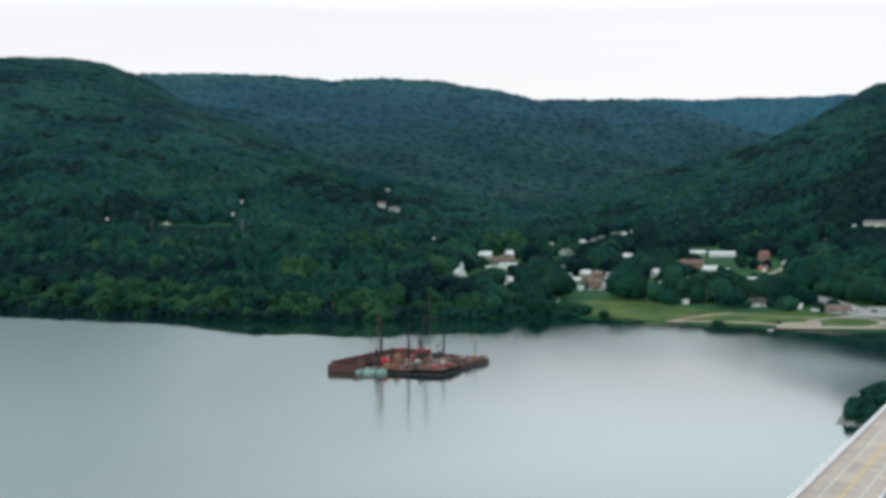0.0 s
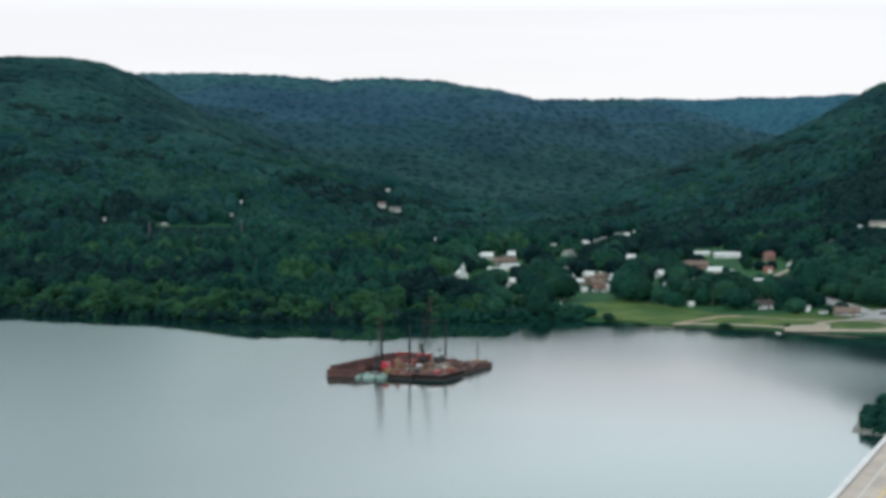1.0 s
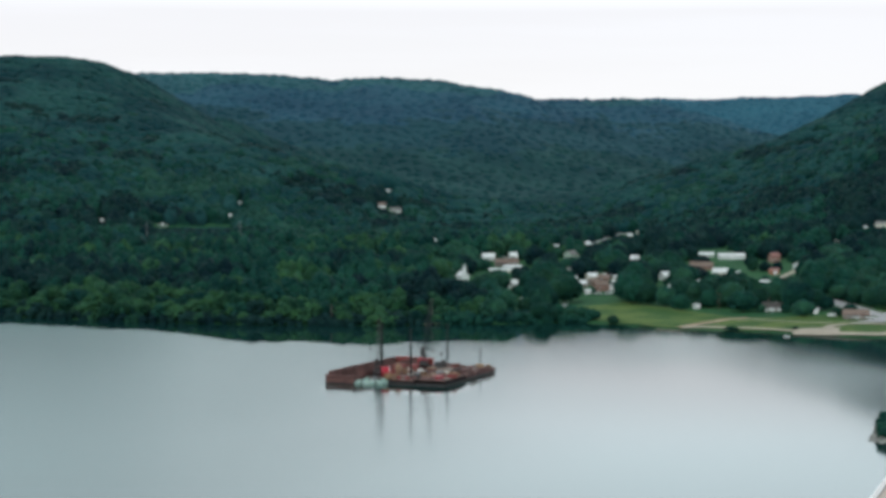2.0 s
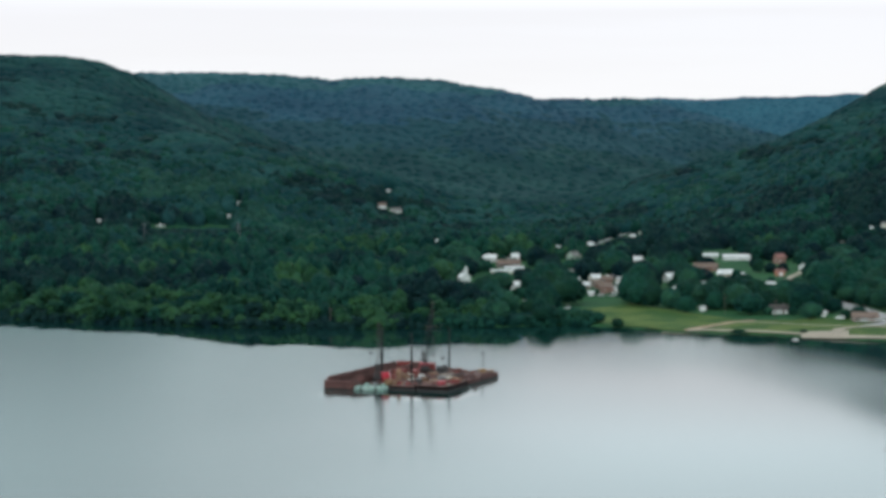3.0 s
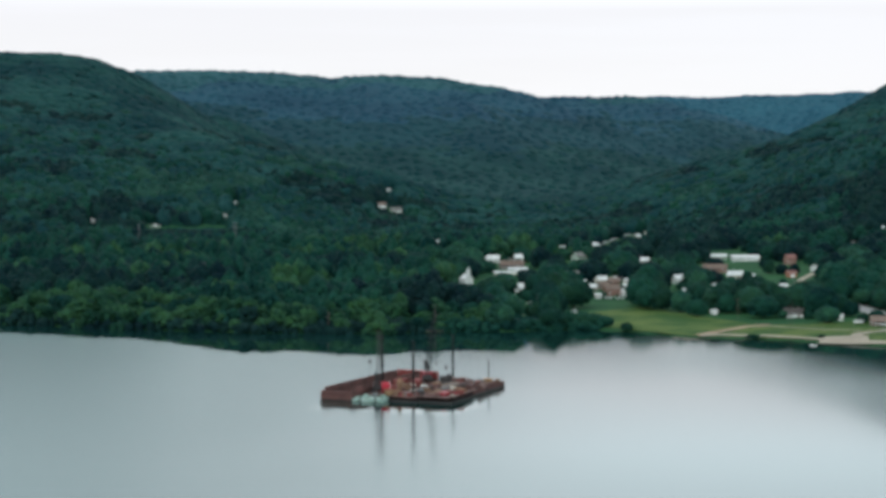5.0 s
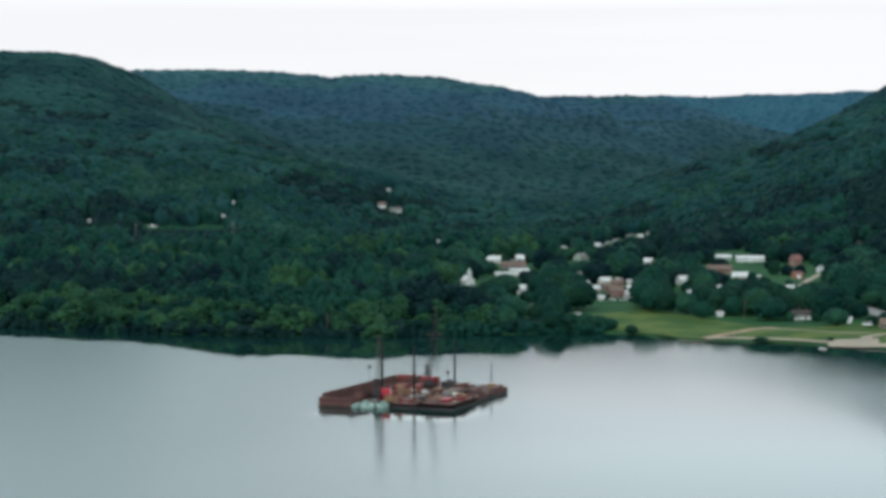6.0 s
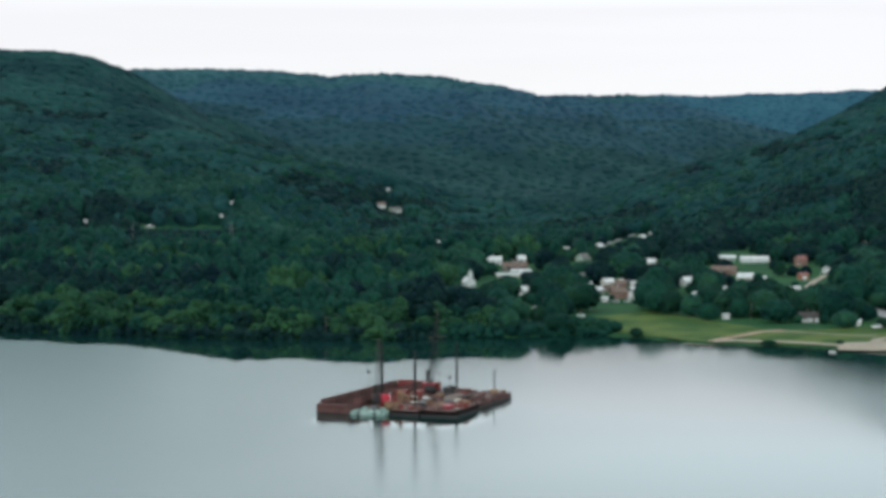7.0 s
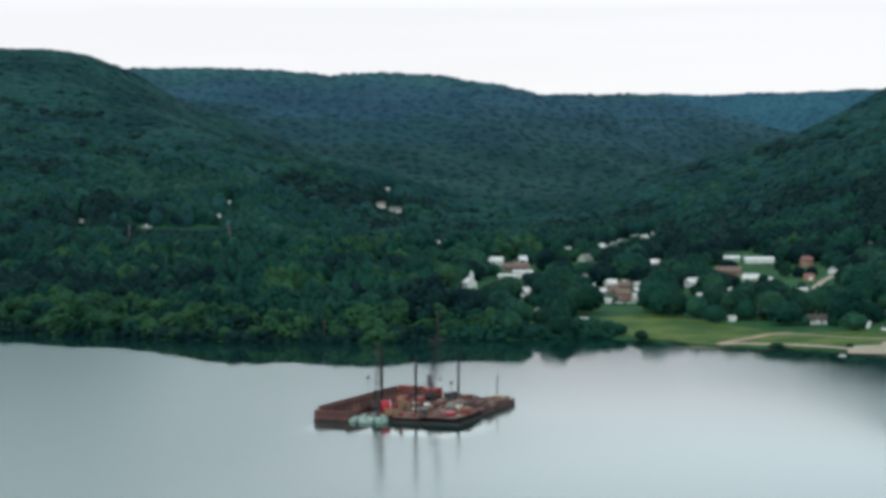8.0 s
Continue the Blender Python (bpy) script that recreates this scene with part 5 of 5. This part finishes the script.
def ring(bm, big, small, m, n=12, k=6):
    """A tyre-shaped ring."""
    loops = []
    for i in range(n):
        a = 2 * math.pi * i / n
        loops.append([bm.verts.new(m @ Vector(((big + small * math.cos(b)) * math.cos(a), (big + small * math.cos(b)) * math.sin(a), small * math.sin(b)))) for b in (2 * math.pi * j / k for j in range(k))])
    for i in range(n):
        for j in range(k):
            bm.faces.new((loops[i][j], loops[(i + 1) % n][j], loops[(i + 1) % n][(j + 1) % k], loops[i][(j + 1) % k]))
    return bm


hopper_barge()
deck_barge(11.4, 8.6, 10.6, 47.4, 1.3, HULL_BLACK, DECK, "low rusty work barge carrying cranes and gear")
deck_barge(22.2, 4.2, 10.0, 28, 1.5, HULL_BLACK, DECK, "rusty deck barge with a dark hull and pinkish deck")
deck_barge(22.2, 32.6, 10.0, 24, 1.5, RUST, DECK, "rusty deck barge littered with timber and machines")
deck_barge(32.4, 5.0, 11.4, 19.5, 1.9, HULL_BLACK, DECK, "rust-brown deck barge with red gear on deck")
deck_barge(32.6, 24.9, 10.0, 32.5, 1.7, RUST, DECK, "long rusty deck barge loaded with beams")

# mint-green float at the head of the raft
fl = thing("work_float", "pale mint-green steel work float with dark gaps", "float", "", at(11.2, 0.4))
for k in range(4):
    for r in range(2):
        part("tank", box(fresh(), 1.3 + 2.75 * k, 2.0 + 4.0 * r, -0.5, 2.7, 3.94, 1.42, bevel=0.05), MINT, fl)
part("walkway", box(fresh(), 5.4, 3.95, 1.06, 11.0, 1.0, 0.12), MINT, fl)
part("walkway", box(fresh(), 4.1, 6.8, 1.06, 1.1, 3.0, 0.12), GALVANISED, fl)
for k in range(5):
    part("hatch", box(fresh(), 1.0 + 2.3 * k, 1.3 + 0.4 * (k % 2), 1.0, 1.0, 1.1, 0.28 + 0.16 * (k % 2), bevel=0.04), MINT, fl)
    part("mooring_post", rod(fresh(), (0.4 + 2.5 * k, 0.15, 0.9), (0.4 + 2.5 * k, 0.15, 1.7), 0.14), BLACK, fl)
for k in range(3):
    part("pump", box(fresh(), 2.2 + 3.1 * k, 5.8, 1.0, 1.3, 1.5, 0.7 + 0.5 * (k % 2), bevel=0.06), (MINT, STEEL, MINT)[k], fl)
part("tyre_fender", ring(fresh(), 0.4, 0.15, pose(2.65, -0.12, 0.55, 90, 0, 0)), BLACK, fl)
part("tyre_fender", ring(fresh(), 0.4, 0.15, pose(8.15, -0.12, 0.55, 90, 0, 0)), BLACK, fl)


def crane(u, v, z, turn, lean_u, lean_v, boom_length, words, scale=1.0, wide=0.85, steel=None, paint=RED):
    """A crawler crane with a lattice boom; the boom leans by the given run."""
    t = thing("crawler_crane", words, "crane", "cranes", at(u, v, z, turn) @ Matrix.Diagonal((scale, scale, scale, 1)))
    for s in (-1.5, 1.5):
        tr = part("track", box(fresh(), s, 0, 0, 0.85, 5.0, 1.0, bevel=0.3), BLACK, t)
        for k in range(5):
            part("track_wheel", rod(fresh(), (s - 0.46, -1.9 + 0.95 * k, 0.42), (s + 0.46, -1.9 + 0.95 * k, 0.42), 0.3), STEEL, tr)
    part("turntable", rod(fresh(), (0, 0, 0.8), (0, 0, 1.25), 1.1, sides=16), DARK_STEEL, t)
    part("machine_house", box(fresh(), 0, -0.8, 1.25, 3.0, 4.2, 2.1, bevel=0.12), paint, t)
    part("counterweight", box(fresh(), 0, -3.3, 1.2, 3.0, 1.0, 1.7, bevel=0.15), DARK_STEEL, t)
    cab = part("cab", box(fresh(), -1.0, 1.7, 1.25, 1.1, 1.6, 2.2, bevel=0.1), paint, t)
    part("cab_window", box(fresh(), -1.0, 1.75, 2.2, 1.14, 1.3, 0.9), PANE, cab)
    foot, tip = Vector((0.4, 1.6, 1.7)), Vector((0.4 + lean_u, 1.6 + lean_v, 1.7 + boom_length))
    part("boom", lattice(fresh(), foot, tip, wide, 16, 0.03 + 0.022 * wide, 0.016 + 0.008 * wide), steel or PILE, t)
    part("gantry", lattice(fresh(), (0, -2.2, 3.2), (-0.6, -3.4, 7.4), 1.3, 4, 0.12, 0.07), DARK_STEEL, t)
    part("pendant_line", rod(fresh(), (-0.6, -3.4, 7.4), tip, 0.04, sides=4), DARK_STEEL, t)
    part("hoist_line", rod(fresh(), tip, (tip.x + 0.4, tip.y + 0.4, 6), 0.035, sides=4), DARK_STEEL, t)
    part("hook_block", box(fresh(), tip.x + 0.4, tip.y + 0.4, 5.0, 0.5, 0.5, 1.1, bevel=0.1), DARK_STEEL, t)


crane(13.2, 15.6, 1.36, 24, 0.2, 0.6, 21, "dark rusty crawler crane with an upright lattice boom", 0.9, 1.7, DARK_STEEL, RUST_DARK)
crane(17.2, 48.5, 1.36, 24, 2.2, 1.4, 21, "red crawler crane with a tall dark lattice boom", 1.1, 1.3, PILE)


def spud(u, v, tall, r=0.36):
    t = thing("spud_pile", "tall dark steel spud pile holding the barges", "pile", "spud piles", at(u, v))
    part("pipe", rod(fresh(), (0, 0, -4), (0, 0, tall), r, sides=12), PILE, t)
    part("collar", rod(fresh(), (0, 0, 1.5), (0, 0, 2.6), r + 0.29, sides=12), RUST_DARK, t)
    part("cap", rod(fresh(), (0, 0, tall), (0, 0, tall + 0.4), r + 0.13, sides=12), PILE, t)


spud(13.4, 19.2, 19.5)
spud(29.2, 8.2, 19)
spud(23.5, 57.0, 17)
spud(37.0, 56.4, 8.6, 0.17)


def timber_stack(u, v, z, turn, n, long, mat, words):
    t = thing("timber_stack", words, "timber", "deck cargo", at(u, v, z, turn))
    beam = None
    for layer in range(2 + n % 2):
        for i in range(n - layer):
            m = pose((i - (n - layer - 1) / 2) * 0.5, 0.15 * ((i * 7 + layer) % 3), layer * 0.42)
            if beam is None:
                beam = part("beam", box(fresh(), 0, 0, 0, 0.42, long, 0.4, bevel=0.03), mat, t)
                beam.matrix_basis = m
            else:
                again(beam, t, m)


def crate(u, v, z, sx, sy, sz, mat, words, turn=0, name="deck_box"):
    t = thing(name, words, "container" if name == "steel_container" else "box", "deck cargo", at(u, v, z, turn))
    part("body", box(fresh(), 0, 0, 0, sx, sy, sz, bevel=0.06), mat, t)
    part("lid", box(fresh(), 0, 0, sz, sx + 0.12, sy + 0.12, 0.12, bevel=0.03), mat, t)
    rib = None
    for k in range(max(2, int(sx // 0.7))):
        m = pose(-sx / 2 + sx * (k + 0.5) / max(2, int(sx // 0.7)), -sy / 2 - 0.03, 0.1)
        if rib is None:
            rib = part("rib", box(fresh(), 0, 0, 0, 0.12, 0.08, sz - 0.15), mat, t)
            rib.matrix_basis = m
        else:
            again(rib, t, m)
    return t


def drum(u, v, z, r, tall, mat, words, lying=False):
    t = thing("steel_drum" if not lying else "winch_drum", words, "drum", "deck cargo", at(u, v, z, 30) @ (pose(0, 0, r, 0, 90, 0) if lying else Matrix.Identity(4)))
    part("shell", rod(fresh(), (0, 0, 0 if not lying else -tall / 2), (0, 0, tall if not lying else tall / 2), r, sides=16), mat, t)
    for k in (0.0, 1.0):
        zz = (k - 0.5) * tall if lying else k * tall
        part("flange", rod(fresh(), (0, 0, zz - 0.06), (0, 0, zz + 0.06), r * 1.12, sides=16), WHITE if lying and k else mat, t)


# cargo on the work barge
drum(17.3, 13.2, 1.36, 1.9, 2.6, RED, "big red winch drum with a white flange", True)
crate(17.4, 17.8, 1.36, 2.8, 2.4, 2.2, RUST_RED, "red oxide steel power pack on the work barge", 10)
crate(18.6, 12.0, 1.36, 2.2, 3.0, 1.5, TAN, "tan engine housing on deck", 15)
crate(20.2, 9.2, 1.36, 1.8, 1.6, 1.1, YELLOW, "faded yellow tool box on deck", -20)
crate(18.4, 26.0, 1.36, 3.4, 2.0, 1.8, TAN, "tan plywood hut on the work barge", 0)
crate(13.4, 34.5, 1.36, 3.0, 6.0, 2.3, RUST_RED, "red oxide steel container on the work barge", 0, "steel_container")
crate(19.0, 35.0, 1.36, 2.4, 6.0, 2.4, RUST_RED, "red oxide steel container by a crane", 8, "steel_container")
crate(15.6, 54.5, 1.36, 6.0, 2.4, 3.0, RUST_RED, "red oxide steel container at the far end", 0, "steel_container")
timber_stack(18.2, 21.5, 1.36, 60, 5, 5.0, DECK, "rust-brown steel beams stacked on deck")
leads = thing("pile_leads", "tan steel pile-driving leads standing on the work barge", "pile driver", "", at(20.3, 17.4, 1.36, 12))
part("frame", lattice(fresh(), (0, 0, 0), (0.3, 0.2, 5.0), 1.1, 4, 0.09, 0.05), TAN, leads)
part("hammer", box(fresh(), 0, -0.1, 0.3, 0.9, 0.9, 3.2, bevel=0.1), TAN, leads)
part("hammer_cap", box(fresh(), 0.1, 0, 3.5, 1.3, 1.2, 0.6, bevel=0.08), YELLOW, leads)
crate(20.0, 13.2, 1.36, 2.4, 1.6, 1.2, TAN, "tan timber cribbing on the work barge", 30)
crate(15.2, 30.0, 1.36, 2.6, 2.2, 2.0, TAN, "tan plywood store on the work barge", 12)
crate(19.6, 30.2, 1.36, 1.6, 1.6, 1.3, CREAM, "small cream equipment cabin on the work barge", -8)
tank = thing("fuel_tank", "white cylindrical fuel tank on steel saddles", "tank", "", at(25.6, 26.0, 1.56, 60))
part("shell", rod(fresh(), (0, -1.2, 1.0), (0, 1.2, 1.0), 0.62, sides=16), WHITE, tank)
for sy in (-0.8, 0.8):
    part("saddle", box(fresh(), 0, sy, 0, 1.2, 0.3, 0.55), STEEL, tank)
# front deck barge
timber_stack(26.0, 11.5, 1.56, 78, 6, 6.0, RUST, "rusty beams laid across the deck")
crate(25.2, 17.0, 1.56, 1.6, 1.4, 1.1, CREAM, "cream equipment cabin on the deck barge", 8)
crate(29.0, 20.5, 1.56, 1.7, 1.6, 1.4, TAN, "tan tank housing on the deck barge", -12)
crate(28.6, 16.0, 1.56, 1.6, 2.6, 1.3, STEEL, "grey steel generator on the deck barge", 20)
timber_stack(26.5, 25.5, 1.56, 10, 7, 7.5, RUST_DARK, "dark steel beams stacked on deck")
for k in range(5):
    drum(23.4 + 0.9 * k, 7.0 + 0.4 * (k % 2), 1.56, 0.32, 0.95, (STEEL, RUST, RED, TAN, STEEL)[k], "steel drum standing on the deck")
crate(24.0, 5.8, 1.56, 1.2, 1.2, 0.9, TAN, "tan wooden crate near the deck edge", 15)
# near corner barge
crate(38.6, 12.0, 1.96, 3.2, 6.4, 0.8, RED, "low bright red steel skid on the deck barge", -6)
crate(41.4, 17.0, 1.96, 1.4, 4.0, 0.7, RED, "narrow red steel skid on the deck barge", 4)
timber_stack(35.2, 13.5, 1.96, 12, 5, 8.0, TAN, "tan timbers stacked on the deck barge")
timber_stack(36.0, 8.0, 1.96, 84, 4, 5.0, DECK, "rusty beams laid along the deck")
crate(35.2, 20.6, 1.96, 2.6, 2.0, 1.4, STEEL, "grey steel box on the deck barge", 12)
timber_stack(40.0, 22.0, 1.96, 60, 5, 4.5, TAN, "short tan timbers heaped on deck")
# far deck barge
crate(25.0, 38.0, 1.56, 2.2, 4.0, 1.2, TAN, "tan timber crib on the far deck barge", 5)
timber_stack(29.0, 40.0, 1.56, 4, 6, 9.0, BLEACHED, "long tan timbers stacked on deck")
crate(24.6, 47.5, 1.56, 3.0, 4.0, 2.4, DARK_STEEL, "dark compressor housing beside a crane", 0)
crate(29.6, 51.5, 1.56, 2.2, 2.2, 1.6, RUST, "rusty steel bin on the deck", 15)
timber_stack(27.0, 53.5, 1.56, 70, 5, 6.0, DECK, "rusty beams at the barge end")
# long barge
for k in range(3):
    timber_stack(35.6 + 2.9 * k, 33.5 + 2.5 * k, 1.76, 3 + 4 * k, 5, 10.0, (RUST_DARK, RUST, DECK)[k], "steel piles stacked lengthwise on the long barge")
timber_stack(36.6, 45.0, 1.76, 0, 6, 11.0, RUST_DARK, "dark steel piles stacked on the long barge")
timber_stack(41.0, 46.5, 1.76, -4, 4, 9.0, RUST, "rusty steel piles along the barge edge")
crate(35.4, 27.6, 1.76, 1.8, 1.6, 1.0, CREAM, "pale equipment box on the long barge", 9)
crate(38.0, 53.6, 1.76, 3.2, 1.6, 1.2, YELLOW, "faded yellow spreader frame at the barge end", 6)
crate(41.2, 53.8, 1.76, 1.4, 1.6, 1.1, TAN, "small tan engine box at the barge end", 0)


def mast_light(u, v, z, tall):
    t = thing("deck_light", "slim work light mast with a lamp head", "light mast", "deck lights", at(u, v, z))
    part("mast", rod(fresh(), (0, 0, 0), (0, 0, tall), 0.08, sides=6), DARK_STEEL, t)
    part("lamp_head", box(fresh(), 0, 0, tall - 0.1, 1.2, 0.5, 0.8, bevel=0.08), DARK_STEEL, t)
    part("foot", box(fresh(), 0, 0, 0, 0.7, 0.7, 0.25, bevel=0.05), RUST_DARK, t)


# loose gear strewn over the decks
random.seed(5)
GEAR = (RUST, RUST_DARK, DECK, RUST, DARK_STEEL, BLEACHED, RUST_RED, RUST_DARK, DECK, TAN, RUST_DARK)
GEAR_WORDS = ("rusty", "dark rusty", "pinkish rusty", "rusty", "dark steel", "bleached grey", "red oxide", "dark rusty", "pinkish rusty", "tan", "dark rusty")


def pipe_bundle(u, v, z, turn, n, long, mat, words):
    t = thing("pipe_bundle", words, "pipes", "deck cargo", at(u, v, z, turn))
    pipe = None
    for i in range(n):
        m = pose((i % 3 - 1) * 0.46, 0.1 * (i % 4), 0.22 + 0.4 * (i // 3))
        if pipe is None:
            pipe = part("pipe", rod(fresh(), (0, -long / 2, 0), (0, long / 2, 0), 0.22, sides=8), mat, t)
            pipe.matrix_basis = m
        else:
            again(pipe, t, m)


for u0, u1, v0, v1, z0, count in ((12.4, 21.2, 26, 55, 1.36, 30), (23.0, 31.4, 8, 31, 1.56, 32), (23.0, 31.4, 34, 55, 1.56, 32), (33.4, 42.8, 7, 23, 1.96, 26), (33.6, 41.6, 26, 54, 1.76, 30)):
    for i in range(count):
        u, v, k = random.uniform(u0, u1), random.uniform(v0, v1), random.randrange(11)
        turn, pick = random.uniform(-40, 100), random.random()
        if pick < 0.4:
            crate(u, v, z0, random.uniform(0.6, 1.7), random.uniform(0.6, 1.6), random.uniform(0.3, 1.0), GEAR[k], f"{GEAR_WORDS[k]} gear box standing on a barge deck", turn)
        elif pick < 0.65:
            pipe_bundle(u, v, z0, turn, random.randint(3, 6), random.uniform(2.5, 6.0), GEAR[k], f"{GEAR_WORDS[k]} pipes bundled on a barge deck")
        elif pick < 0.85:
            timber_stack(u, v, z0, turn, random.randint(2, 4), random.uniform(2.0, 5.0), GEAR[k], f"{GEAR_WORDS[k]} beams lying on a barge deck")
        else:
            drum(u, v, z0, 0.32, 0.95, GEAR[k], f"{GEAR_WORDS[k]} drum standing on a barge deck")

mast_light(1.0, 36.5, 3.75, 5.0)
mast_light(21.0, 57.0, 1.36, 4.4)
mast_light(31.0, 34.0, 1.56, 4.0)
# ---------------------------------------------------------------- road bridge
BRIDGE = pose(73.4, 296.0, 14.0, rz=-23.3)
LOW_END, HIGH_END, WIDE = -560.0, 262.0, 14.6
bridge = thing("road_bridge", "long concrete road bridge with pale parapets over the lake", "bridge", "", BRIDGE)
mid, span = (LOW_END + HIGH_END) / 2, HIGH_END - LOW_END
bm = fresh()
box(bm, WIDE / 2, mid, -0.55, WIDE, span, 0.5)
part("deck", bm, CONCRETE, bridge)
for gxx in (1.5, 5.3, 9.2, 13.1):
    part("girder", box(fresh(), gxx, mid, -2.6, 0.7, span, 2.05), CONCRETE, bridge)
for side in (0.0, WIDE):
    s = 1 if side == 0 else -1
    bm = fresh()
    ring_pts = [(0, -0.1), (0.46 * s, -0.1), (0.4 * s, 0.12), (0.27 * s, 0.35), (0.23 * s, 0.85), (0, 0.85)]
    rows = [[bm.verts.new((side + a, yy, b)) for a, b in ring_pts] for yy in (LOW_END, HIGH_END)]
    for i in range(6):
        bm.faces.new((rows[0][i], rows[0][(i + 1) % 6], rows[1][(i + 1) % 6], rows[1][i]))
    bm.faces.new(rows[0]), bm.faces.new(rows[1][::-1])
    bmesh.ops.recalc_face_normals(bm, faces=bm.faces)
    part("parapet", bm, RAIL, bridge, "pale concrete parapet")
# dark strip for gutter stain and the parapet's shadow, put in as colour
for gxx in (0.62, WIDE - 0.62):
    part("gutter", box(fresh(), gxx, mid, 0.0, 0.34, span, 0.014), STAIN_AND_SHADE, bridge, "dark gutter strip of stain and painted shadow along the parapet")
for k in range(14):
    yy = LOW_END + 30 + k * 60
    if yy > HIGH_END - 10:
        break
    pier = part("pier", box(fresh(), WIDE / 2, yy, -19, 2.2, 1.8, 16.0, bevel=0.3), CONCRETE, bridge)
    part("pier_cap", box(fresh(), WIDE / 2, yy, -3.9, 13.6, 2.0, 1.3, bevel=0.15), CONCRETE, pier)
for xx, w, mat, words in ((4.05, 0.16, LINE_WHITE, "white edge line"), (7.38, 0.22, LINE_YELLOW, "yellow centre line"), (7.74, 0.22, LINE_YELLOW, "yellow centre line"), (10.85, 0.16, LINE_WHITE, "white edge line")):
    part("road_line", box(fresh(), xx, mid, 0.016, w * 1.2, span, 0.012), mat, bridge, words)
slab = None
for j in range(int(span // 6)):
    for i, (a, b) in enumerate(((0.5, 4.0), (4.0, 7.55), (7.55, 10.9), (10.9, 14.1))):
        if j * 6 + LOW_END < -330:
            continue
        if i in (0, 3) and j % 2:
            continue
        long = 12 if i in (0, 3) else 6
        key = (i, long)
        m = pose((a + b) / 2, LOW_END + j * 6 + long / 2, -0.046)
        if slab is None:
            slab = {}
        if key not in slab:
            slab[key] = part("road_slab", box(fresh(), 0, 0, 0, b - a - 0.03, long - 0.05, 0.055), CONCRETE, bridge)
            slab[key].matrix_basis = m
        else:
            again(slab[key], bridge, m)
